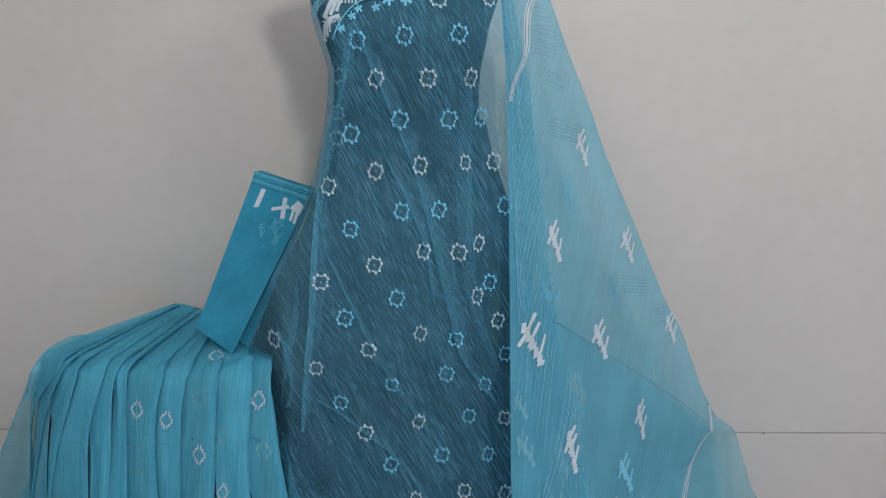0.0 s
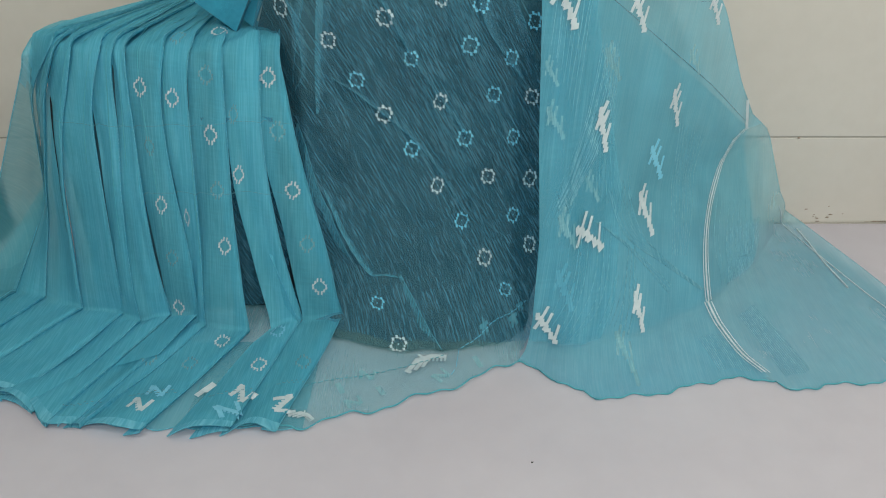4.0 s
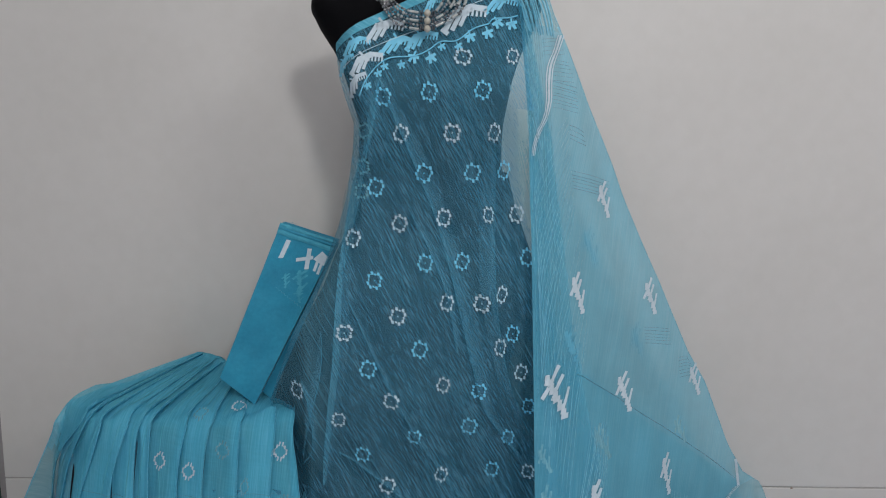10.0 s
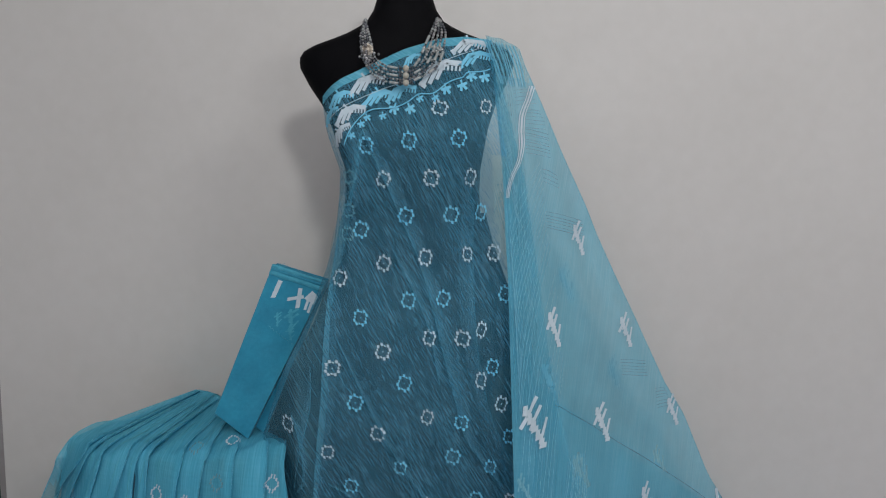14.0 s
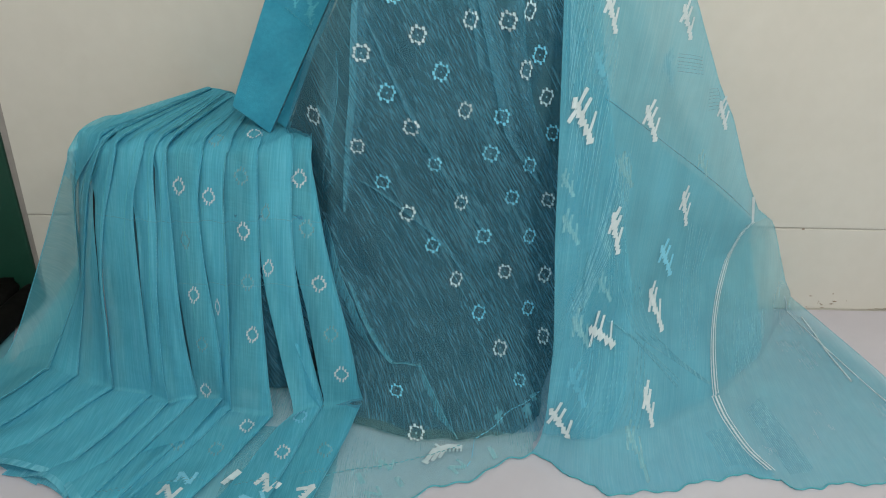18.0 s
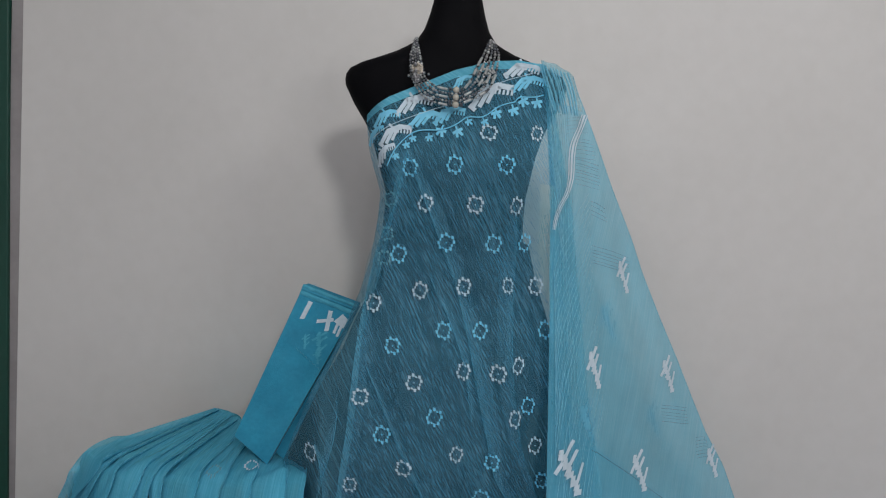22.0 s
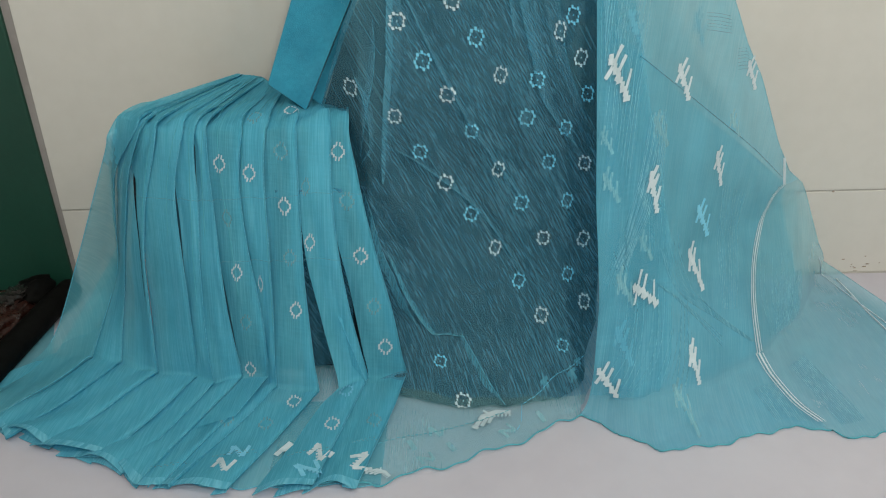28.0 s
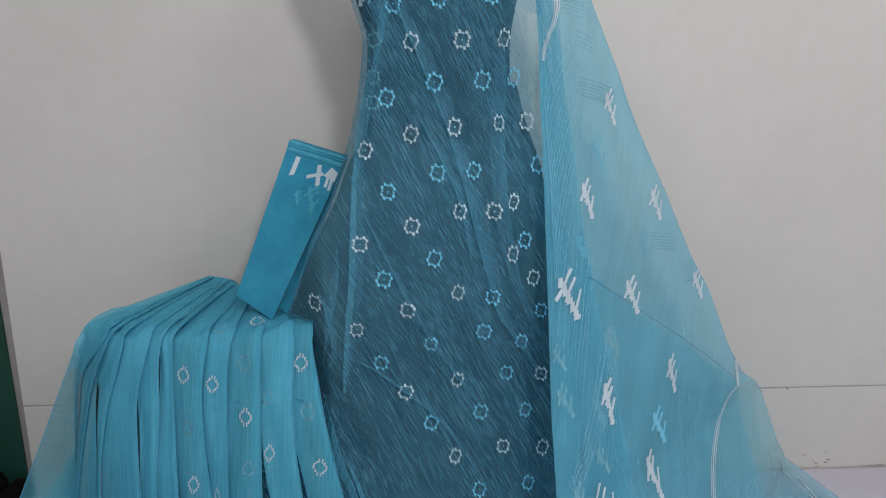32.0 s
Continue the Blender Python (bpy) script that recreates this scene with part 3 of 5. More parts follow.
part("side_panel", *sheet(lambda u, v: (-.60 + .215 * u, -.074 + .004 * math.sin(30 * u), .02 + .44 * v), 30, 20), GOWN, gown)


def top_z(u):
    return at(u, [0, .15, .3, .5, .7, .85, 1], [1.374, 1.405, 1.430, 1.462, 1.482, 1.486, 1.479])


def gown_at(u, v):
    if v < 0.86:
        z = top_z(u) + (0.012 - top_z(u)) * (v / 0.86) ** 0.9
        x = at(z, LZ, LX) + (at(z, RZ, RX) - at(z, LZ, LX)) * u
        return (x, gown_y(x, z), z)
    s = (v - 0.86) / 0.14
    x = -.52 + (.112 + .52) * u
    y0 = gown_y(x, 0.012)
    y1 = at(x, HX, HY) + 0.006 * math.sin(48 * x) + 0.004 * math.sin(115 * x + 1)
    return (x, y0 + (y1 - y0) * s, 0.012 - 0.008 * s + 0.003 * math.sin(26 * x + 5 * s) * math.sin(math.pi * s) + 0.003)


GOWN_SHAPES = [sheet(gown_at, 130, 170)]


def gown_slot(i, j):
    """0 doubled front, 1 single layer at the sides, 2 the part lying on the floor."""
    u, v = (i + .5) / 130, (j + .5) / 170
    if v > .855:
        return 2
    x, _, z = gown_at(u, v)
    right = at(z, [.50, .578, .71, .79, .83], [.20, .131, .083, .105, .30])
    left = at(z, [.40, .44, .497, .625, .74, .912, 1.0, 1.02], [-.9, -.336, -.302, -.289, -.276, -.264, -.25, -.9])
    if .85 < z < 1.25 and x > at(z, [.85, .90, .95, 1.05, 1.12, 1.25], [.168, .157, .143, .112, .096, .090]):
        return 2
    return 1 if x > right or x < left else 0


part("body_panel", *GOWN_SHAPES[0], [GOWN, GOWN_DARK, TRAIN], gown, slots=[gown_slot(i, j) for i in range(130) for j in range(170)])
part("hem", *tube([Vector(gown_at(k / 160, 1.0)) + Vector((0, 0, 0.0005)) for k in range(161)], 0.0016), HEM_AND_FOLD_SHADE, gown, "rolled teal hem")
part("top_band", *sheet(lambda u, v: (lambda p: (p[0], p[1] - 0.003, p[2] - 0.016 * v + 0.001))(gown_at(u, 0.0)), 60, 3), BAND, gown, "light blue woven edging")


def fold(parent, line, width, depth, mat, lift=0.004, n=60, left=False):
    """A doubled strip of cloth along a line: a creased edge, a ridge, and a fainter run-out of uneven width."""
    line = smooth_line([(x, 0, z) for x, z in line], n)
    sgn = -1 if left else 1
    seed = 10 * line[0].x + line[0].z

    def ridge(share, high):
        def f(u, v):
            p = line[round(u * n)]
            taper = math.sin(math.pi * min(1, max(0, u * 0.96 + 0.02))) ** 0.6 * (.75 + .6 * noise.noise(Vector((3.5 * u, seed, share))))
            x = p.x + sgn * width * share * v * taper
            return (x, depth(x, p.z) - lift - high - 0.004 * (1 - v) ** 2, p.z)
        return f
    shape = sheet(ridge(.42, .0006), n, 5)
    GOWN_SHAPES.append(sheet(ridge(1.0, 0), n, 8))
    ob = part("fold", *shape, mat, parent)
    part("run_out", *GOWN_SHAPES[-1], STOLE_THIN if mat is GOWN_PALE else GOWN_RUN, ob)
    edge = [(p.x + .0012 * noise.noise(Vector((p.z * 30, seed, 0))), depth(p.x, p.z) - lift - 0.0062, p.z) for p in line]
    part("crease", *tube(edge, .0007, 4), CREASE if mat is GOWN_PALE else GOWN_LIGHT, ob)
    return ob


fold(gown, [(-.175, 1.307), (-.15, 1.24), (-.113, 1.15), (-.059, 1.008), (-.013, .83), (.012, .725), (.04, .63), (.113, .527)], 0.045, gown_y, GOWN_FOLD)
fold(gown, [(.04, 1.21), (.052, 1.141), (.052, 1.011), (.06, .851), (.085, .71), (.133, .578)], 0.03, gown_y, GOWN_FOLD, left=True)
fold(gown, [(-.174, 1.295), (-.196, 1.194), (-.236, 1.1), (-.254, 1.004), (-.264, .912), (-.276, .74), (-.289, .625), (-.300, .52), (-.303, .455)], 0.042, gown_y, GOWN_LIGHT)
fold(gown, [(-.172, 1.30), (-.194, 1.20), (-.212, 1.11), (-.232, 1.02), (-.252, .93)], 0.062, gown_y, GOWN_LIGHT, left=True)
fold(gown, [(-.298, .80), (-.299, .74), (-.306, .688), (-.322, .625), (-.347, .517)], 0.018, gown_y, GOWN_FOLD, left=True)
fold(gown, [(-.344, .69), (-.328, .64), (-.322, .55), (-.345, .50)], 0.014, gown_y, GOWN_FOLD)
fold(gown, [(-.345, .43), (-.333, .392), (-.313, .303), (-.290, .244), (-.261, .167), (-.235, .116)], 0.028, gown_y, GOWN_PALE, left=True)
fold(gown, [(-.300, .29), (-.262, .19), (-.215, .118), (-.173, .112), (-.132, .110)], 0.012, gown_y, GOWN_PALE)
fold(gown, [(-.138, .115), (-.107, .076), (-.081, .044), (-.046, .016)], 0.022, gown_y, GOWN_PALE, left=True)
fold(gown, [(-.269, .531), (-.211, .492), (-.09, .381), (.014, .22)], 0.012, gown_y, GOWN_FOLD)
fold(gown, [(-.12, 1.05), (-.05, .90), (-.02, .76)], 0.02, gown_y, GOWN_FOLD)
fold(gown, [(-.24, .86), (-.17, .70), (-.09, .55), (0.01, .40)], 0.010, gown_y, GOWN_FOLD)

rnd = random.Random(8)
for k in range(15):
    x0, z0, n = rnd.uniform(-.27, .06), rnd.uniform(.25, 1.2), rnd.uniform(.10, .32)
    line = [(x0 + q * n * .56 + .004 * math.sin(5 * q + k), z0 - q * n) for q in (0, .33, .66, 1)]
    if z0 - n > .14 and line[-1][0] < .11:
        part("pulled_thread", *tube([(p.x, gown_y(p.x, p.z) - .003, p.z) for p in smooth_line([(x, 0, z) for x, z in line], 24)], rnd.uniform(.0006, .001), 4), GOWN_FOLD, gown)

gown_front, gown_floor = laid_on(GOWN_SHAPES, gown_y), lying_on(GOWN_SHAPES[:1], 0.012)

# Flowers woven in slanting rows, white and blue by turns.
WHITE_ROWS = (
    ((.077, 1.345), (-.016, 1.343), (.046, 1.203), (-.035, 1.202), (-.134, 1.200), (.097, 1.042), (.040, 1.040), (-.050, 1.033), (-.140, 1.020), (-.235, .989)),
    ((.069, .879), (-.042, .862), (.029, .860), (-.142, .832), (-.251, .797), (.068, .770), (.112, .716), (-.048, .686), (-.356, .666), (-.156, .649), (-.267, .606)),
    ((.134, .490), (-.051, .481), (-.166, .454), (.050, .317), (.139, .314), (-.058, .297), (.143, .171), (.045, .144)),
)
BLUE_ROWS = (
    ((.022, 1.282), (-.079, 1.278), (-.166, 1.268), (.068, 1.130), (.006, 1.125), (-.090, 1.123), (-.187, 1.094), (.121, .954), (-.012, .944), (-.087, .941)),
    ((-.190, .905), (.093, .798), (-.097, .761), (-.204, .718), (.026, .675), (.129, .643), (.007, .596), (-.108, .570), (.089, .570), (-.218, .526)),
    ((.057, .495), (.100, .405), (0.0, .402), (-.111, .379), (.106, .232), (-.005, .220), (.089, .090), (-.188, .067)),
)
rnd = random.Random(11)
for rows, mat in ((WHITE_ROWS, WHITE_YARN), (BLUE_ROWS, BLUE_YARN)):
    for row in rows:
        for x, z in row:
            r = 0.0180 * rnd.uniform(0.94, 1.06)
            sq = .66 if .03 < x < .08 and (.75 < z < 1.25 or z > 1.33) else (.8 if x > .08 or abs(x + .05) < .01 else rnd.uniform(0.88, 1.0))
            low = 0.6 if z < 0.12 else (0.8 if z > 1.33 else 1.0)
            shapes = [[(px * sq, pz * low) for px, pz in q] for q in star(r)]
            figure("woven_flower", gown, shapes, x, z, rnd.uniform(-14, 6), gown_front, mat, 0.0026)

# Woven border under the top edge: two rows of stepped leaves, a vine with small leaves.
for x, z, s, a, m in ((-.163, 1.390, .072, 8, WHITE_YARN), (-.198, 1.330, .066, 14, WHITE_YARN), (-.216, 1.292, .050, 38, WHITE_YARN), (-.014, 1.414, .086, 12, WHITE_YARN), (.044, 1.466, .066, -4, WHITE_YARN),
                      (-.217, 1.362, .056, 12, BLUE_YARN), (-.138, 1.362, .066, 2, BLUE_YARN), (-.094, 1.372, .062, 10, BLUE_YARN), (.056, 1.440, .062, 2, BLUE_YARN), (-.072, 1.440, .040, 20, BLUE_YARN), (-.240, 1.330, .045, 30, BLUE_YARN)):
    figure("woven_wing", gown, wing(s), x, z, a, gown_front, m, 0.0026)
for x, z, s, a in ((-.212, 1.135, .022, 20), (-.216, 1.085, .022, 10), (-.206, 1.205, .022, 30)):
    figure("woven_flower", gown, star(s * .7), x, z, a, gown_front, GHOST_YARN, 0.0026)
VINE = [(-.212, 1.272), (-.196, 1.306), (-.170, 1.330), (-.136, 1.342), (-.085, 1.352), (-.059, 1.368), (-.030, 1.375), (-.001, 1.393), (.029, 1.401), (.043, 1.414), (.086, 1.421)]
vine = smooth_line([(x, 0, z) for x, z in VINE], 50)
part("vine", *tube([(p.x, gown_y(p.x, p.z + .003 * math.sin(70 * p.x)) - 0.003, p.z + .003 * math.sin(70 * p.x)) for p in vine], 0.0014, 5), BLUE_YARN, gown)
line2 = smooth_line([(-.245, 0, 1.325), (-.204, 0, 1.351), (-.138, 0, 1.379), (-.068, 0, 1.404), (-.002, 0, 1.440), (.064, 0, 1.463)], 40)
part("vine", *tube([(p.x, gown_y(p.x, p.z) - 0.0025, p.z) for p in line2], 0.0007, 5), WHITE_YARN, gown)
for x, z in ((-.176, 1.313), (-.132, 1.329), (-.109, 1.343), (-.077, 1.343), (-.026, 1.364), (-.004, 1.382), (.029, 1.389), (.047, 1.408), (.074, 1.406), (-.057, 1.363), (-.164, 1.326), (-.196, 1.290)):
    figure("woven_small_leaf", gown, leaf(0.021 if rnd.random() < .6 else .015), x, z, rnd.uniform(-10, 40), gown_front, BLUE_YARN, 0.0026)
figure("woven_flower", gown, star(.0185), -.139, -.232, 0, gown_floor, WHITE_YARN, flat=True)
# Lower border, lying on the floor and rising at the side.
for x, y, s, a in ((-.080, -.285, .085, 14), (-.306, -.443, .045, -30)):
    figure("woven_leaf", gown, wing(s), x, y, a, gown_floor, WHITE_YARN, flat=True)
for x, y in ((-.246, -.363), (-.167, -.368), (.023, -.280)):
    figure("woven_bar", gown, [bar(-.004, .014, .006, -.014, .011)], x, y, 8, gown_floor, GHOST_YARN, flat=True)
for x, y in ((-.196, -.322), (-.215, -.40), (-.05, -.325)):
    figure("woven_leaf", gown, zig(.036), x, y, rnd.uniform(0, 90), gown_floor, GHOST_YARN, flat=True)
for x, z, s in ((.040, .042, .018), (.103, .050, .020), (.118, .068, .016)):
    figure("woven_leaf", gown, leaf(s), x, z, 30, gown_front, FAINT_YARN, 0.0026)
hem_line = smooth_line([(-.34, -.372, 0), (-.27, -.345, 0), (-.22, -.332, 0), (-.16, -.312, 0), (-.10, -.288, 0), (-.04, -.262, 0)], 84)
part("stitched_seam", *joined([tube([(p.x, p.y + .002 * (k % 2), gown_floor(p.x, p.y) + .001), (q.x, q.y + .002 * (k % 2), gown_floor(q.x, q.y) + .001)], .0008, 4) for k, (p, q) in enumerate(zip(hem_line[::3], hem_line[2::3]))]), HEM_AND_FOLD_SHADE, gown)
rise_line = smooth_line([(-.03, 0, .012), (.02, 0, .024), (.06, 0, .045), (.10, 0, .055), (.135, 0, .075)], 60)
part("stitched_seam", *joined([tube([(p.x, gown_front(p.x, p.z) - .002, p.z + .0015 * (k % 2)), (q.x, gown_front(q.x, q.z) - .002, q.z + .0015 * (k % 2))], .0009, 4) for k, (p, q) in enumerate(zip(rise_line[::3], rise_line[2::3]))]), BLUE_YARN, gown)

# ---------------------------------------------------------------- stole falling from the shoulder
stole = thing("stole", (0.4, -0.1, 0.0), "sheer sky-blue stole with woven stepped leaves spread over the floor", "stole")
TZ = [0.0, .05, .142, .2, .27, .30, .363, .451, .615, .70, .833, .971, 1.139, 1.276, 1.393, 1.436, 1.478, 1.5]
TX = [.96, .905, .840, .825, .812, .792, .714, .657, .585, .53, .462, .395, .316, .244, .187, .167, .152, .140]
BZ = [0, .1, .3, .6, .8, 1.0, 1.2, 1.3, 1.4, 1.47, 1.5]
BX = [.12, .132, .136, .131, .128, .124, .114, .104, .093, .080, .070]


def stole_hem(u):
    x = at(u, [0, .04, .09, .16, .26, .42, .52, .54, .62, .75, 1], [.104, .133, .186, .242, .352, .519, .610, .624, .697, .83, 1.04])
    y = at(u, [0, .04, .09, .16, .26, .42, .52, .54, .62, .75, 1], [-.27, -.286, -.336, -.383, -.376, -.322, -.330, -.367, -.346, -.335, -.33])
    return x, y + 0.005 * math.sin(60 * u) + 0.003 * math.sin(143 * u)


def stole_at(u, v, back=0.0):
    zt = 1.484 + 0.004 * math.sin(2.6 * u) - 0.010 * u ** 4
    if v < 0.8:
        z = zt + (0.045 - zt) * (v / 0.8)
        x0, x1 = at(z, BZ, BX), at(z, TZ, TX)
        x = x0 + (x1 - x0) * u
        return Vector((x, stole_y(x, z) + back, z))
    s = (v - 0.8) / 0.2
    x0, x1 = at(0.045, BZ, BX), at(0.045, TZ, TX)
    x = x0 + (x1 - x0) * u
    p0 = Vector((x, stole_y(x, 0.045) + back, 0.045))
    hx, hy = stole_hem(u)
    out = u * u * 0.03 * math.sin(math.pi * min(1, s * 1.1))
    z = 0.045 * (1 - s) ** 2.2 + 0.004 + 0.006 * abs(math.sin(9 * u + 2 * s)) * math.sin(math.pi * s)
    return Vector((p0.x + (hx - p0.x) * s + out, p0.y + (hy - p0.y) * s, z))


STOLE_SHAPES = [sheet(stole_at, 110, 140)]
def stole_slot(i, j):
    """0 the fall, 1 the single layer on the shoulder, 2 the thinner tail beyond the striped border."""
    p = stole_at((i + .5) / 110, (j + .5) / 140)
    if p.z > 1.408:
        return 1
    border = at(p.z, [.06, .1, .16, .21, .26, .31, .33, .34], [.535, .53, .545, .572, .614, .664, .70, 2]) if j < 112 else at(p.y, [-.31, -.25, -.19, -.13], [.60, .568, .545, .535])
    return 2 if p.x > border else 0


part("body_panel", *STOLE_SHAPES[0], [PALLU, STOLE_THIN, TAIL], stole, slots=[stole_slot(i, j) for i in range(110) for j in range(140)])
part("hem", *tube([stole_at(k / 160, 1.0) for k in range(161)], 0.0016), HEM_AND_FOLD_SHADE, stole, "rolled teal hem")
part("side_hem", *tube([stole_at(1.0, k / 90) for k in range(91)], 0.0009), FAN, stole)


def stole_back(u, v):
    """Second layer under a slanting edge, behind the first."""
    x = 0.16 + 0.56 * u
    zt = at(x, [.13, .247, .353, .437, .548, .708, .82], [.80, .706, .61, .539, .457, .327, .234])
    z = zt + (0.05 - zt) * v
    lim = at(z, TZ, TX) - 0.004
    x = min(x, lim)
    return (x, stole_y(x, z) + 0.02, z)


part("back_layer", *sheet(stole_back, 50, 50), PALLU_BACK, stole)
part("back_layer_edge", *tube([stole_back(k / 40, 0.0) for k in range(41)], 0.0012), PALLU_BACK, stole)


def stole_side(u, v):
    """Gathered double cloth along the near edge."""
    z = 1.44 + (0.06 - 1.44) * v
    x0 = at(z, BZ, BX) - 0.001
    w = at(z, [0, .12, .3, .5, .8, 1.2, 1.44], [.12, .17, .19, .15, .09, .05, .01])
    x = x0 + w * u
    return (x, stole_y(x, z) - 0.006 - 0.006 * math.sin(u * math.pi) - 0.003 * math.sin(u * 19 + 3 * z), z)


STOLE_SHAPES.append(sheet(stole_side, 26, 90))
part("gathered_edge", *STOLE_SHAPES[1], STOLE_EDGE, stole)
stole_front = laid_on(STOLE_SHAPES, stole_y)
rnd = random.Random(17)
for k in range(9):
    q = k / 8
    ln = [(.082 + .045 * q, 1.485 - .012 * q), (.104 + .04 * q, 1.36), (.120 + .05 * q, 1.15), (.132 + .055 * q, .90), (.138 + .07 * q, .70 - .12 * q)]
    pts = smooth_line([(x, 0, z) for x, z in ln], 40)
    part("crease", *tube([(p.x, stole_front(p.x, p.z) - .0012, p.z) for p in pts], 0.0006, 4), CREASE, stole)
def lines_between(first, last, n, depth, radius, wobble=0.0):
    """A family of thin lines, the first gliding into the last, as one joined fan."""
    out = []
    for k in range(n):
        q = k / (n - 1) + rnd.uniform(-.3, .3) / n
        ln = [(a[0] + (b[0] - a[0]) * q + rnd.uniform(-1, 1) * wobble, 0, a[1] + (b[1] - a[1]) * q + rnd.uniform(-1, 1) * wobble) for a, b in zip(first, last)]
        ln = [(min(x, at(z, TZ, TX) - .012), y, z) for x, y, z in ln]
        out.append(tube([(p.x, depth(p.x, p.z) - .0012, p.z) for p in smooth_line(ln, 26)], radius * rnd.uniform(.7, 1.2), 4))
    return out


def laid_lines(name, lines, mat):
    for line in lines:
        part(name, *line, mat, stole)


# Shoulder stripes, fans of fine lines gathered at the near edge, and patches of doubled threads.
laid_lines("woven_stripe", lines_between([(.072, 1.476), (.090, 1.440), (.108, 1.392)], [(.138, 1.478), (.152, 1.446), (.164, 1.392)], 9, stole_front, .0023), SHOULDER_LINE)
laid_lines("fan_line", lines_between([(.094, 1.425), (.105, 1.390), (.117, 1.352)], [(.122, 1.20), (.134, 1.16), (.150, 1.10)], 16, stole_front, .0009), FAN)
laid_lines("fan_line", lines_between([(.200, 1.234), (.166, 1.177), (.130, 1.108), (.134, 1.02)], [(.225, 1.044), (.188, .921), (.158, .794), (.146, .70)], 15, stole_front, .0008), FAN)
laid_lines("fan_line", lines_between([(.235, .99), (.20, .88), (.165, .74), (.150, .62)], [(.25, .80), (.235, .70), (.22, .58), (.205, .48)], 9, stole_front, .0007, .003), FAN)
laid_lines("fan_line", lines_between([(.257, .499), (.200, .405), (.142, .305)], [(.262, .43), (.215, .342), (.185, .285)], 11, stole_front, .0006), CREASE)
laid_lines("fan_line", lines_between([(.270, .58), (.262, .44), (.255, .32)], [(.30, .56), (.295, .42), (.31, .27)], 6, stole_front, .0006, .004), CREASE)
laid_lines("fan_line", lines_between([(.20, .27), (.19, .18), (.16, .09)], [(.30, .25), (.28, .15), (.22, .07)], 7, stole_front, .0008, .006), CREASE)
laid_lines("crease", lines_between([(.255, .275), (.34, .205), (.437, .116)], [(.265, .268), (.35, .190), (.43, .105)], 4, stole_front, .0011), CREASE)
laid_lines("crease", lines_between([(.339, .200), (.320, .10), (.312, .055)], [(.353, .20), (.34, .10), (.33, .055)], 3, stole_front, .0012), CREASE)
for p, q, n in (((.138, 1.384), (.196, 1.392), 5), ((.158, 1.345), (.205, 1.345), 6), ((.160, 1.305), (.218, 1.296), 8), ((.215, 1.128), (.31, 1.102), 6), ((.205, 1.22), (.24, 1.205), 4), ((.40, .78), (.47, .765), 6), ((.50, .69), (.56, .68), 7)):
    laid_lines("woven_hatch", lines_between([p, ((p[0] + q[0]) / 2, (p[1] + q[1]) / 2 + .002), q], [(p[0] + .004, p[1] - .0062 * n), ((p[0] + q[0]) / 2 + .003, (p[1] + q[1]) / 2 - .006 * n), (q[0] + .006, q[1] - .0062 * n)], n, stole_front, .0006), HATCH)
# Painted shade line on the slanting edge of the layer behind, and the long soft pulls below it.
laid_lines("fold_edge_shade", lines_between([(.225, .718), (.258, .695), (.394, .592), (.565, .461), (.690, .353)], [(.227, .7165), (.260, .6935), (.396, .5905), (.566, .4595), (.691, .3515)], 2, stole_front, .0009), FOLD_EDGE_SHADE)
laid_lines("fan_line", lines_between([(.258, .60), (.245, .52), (.215, .42), (.168, .33)], [(.300, .60), (.298, .507), (.262, .40), (.190, .315)], 10, stole_front, .0009), FAN)
laid_lines("fan_line", lines_between([(.478, .400), (.462, .260), (.449, .159)], [(.557, .349), (.526, .242), (.484, .151)], 9, stole_front, .0006), FAN)
laid_lines("fan_line", lines_between([(.598, .213), (.570, .143), (.580, .070)], [(.711, .178), (.680, .101), (.655, .055)], 8, stole_front, .0006), FAN)
laid_lines("crease", lines_between([(.289, .320), (.329, .227), (.415, .158), (.516, .088)], [(.345, .330), (.366, .234), (.425, .163), (.520, .090)], 8, stole_front, .0008), CREASE)
laid_lines("crease", lines_between([(.304, .165), (.285, .12), (.262, .08)], [(.355, .152), (.345, .11), (.333, .07)], 6, stole_front, .0008), CREASE)
laid_lines("woven_hatch", lines_between([(.625, .155), (.612, .11), (.60, .06)], [(.735, .135), (.712, .09), (.69, .06)], 13, stole_front, .0009), FAN)


def stripe(parent, pts, depth, gap=0.0042, flat=False, slim=1.0):
    """Three woven bands side by side; slim narrows them towards the end."""
    line = smooth_line(pts, 50)
    for k in (-1, 0, 1):
        verts, faces = [], []
        for i, p in enumerate(line):
            for w in (-.0012, .0012):
                q = p + Vector(((k * gap + w * (1.9 if k == 0 else 1)) * (1 + (slim - 1) * (i / 49) ** 2), 0, 0))
                verts.append((q.x, depth(q.x, q.z) - .004, q.z) if not flat else (q.x, q.y, q.z))
            if i:
                faces.append((2 * i - 2, 2 * i - 1, 2 * i + 1, 2 * i))
        part("woven_stripe", verts, faces, WHITE_YARN, parent)


stripe(stole, [(.181, 0, 1.398), (.171, 0, 1.369), (.157, 0, 1.335), (.154, 0, 1.301), (.155, 0, 1.267), (.148, 0, 1.234), (.134, 0, 1.207), (.125, 0, 1.180), (.123, 0, 1.160)], stole_front, .0060, slim=.45)
part("woven_stripe", *tube(smooth_line([(.895, .259, .046), (.897, .18, .040), (.897, .095, .033), (.905, -.01, .025)], 24), .0022, 6), WHITE_YARN, stole)
stripe(stole, [(.686, 0, .405), (.702, 0, .330)], stole_front, .003)
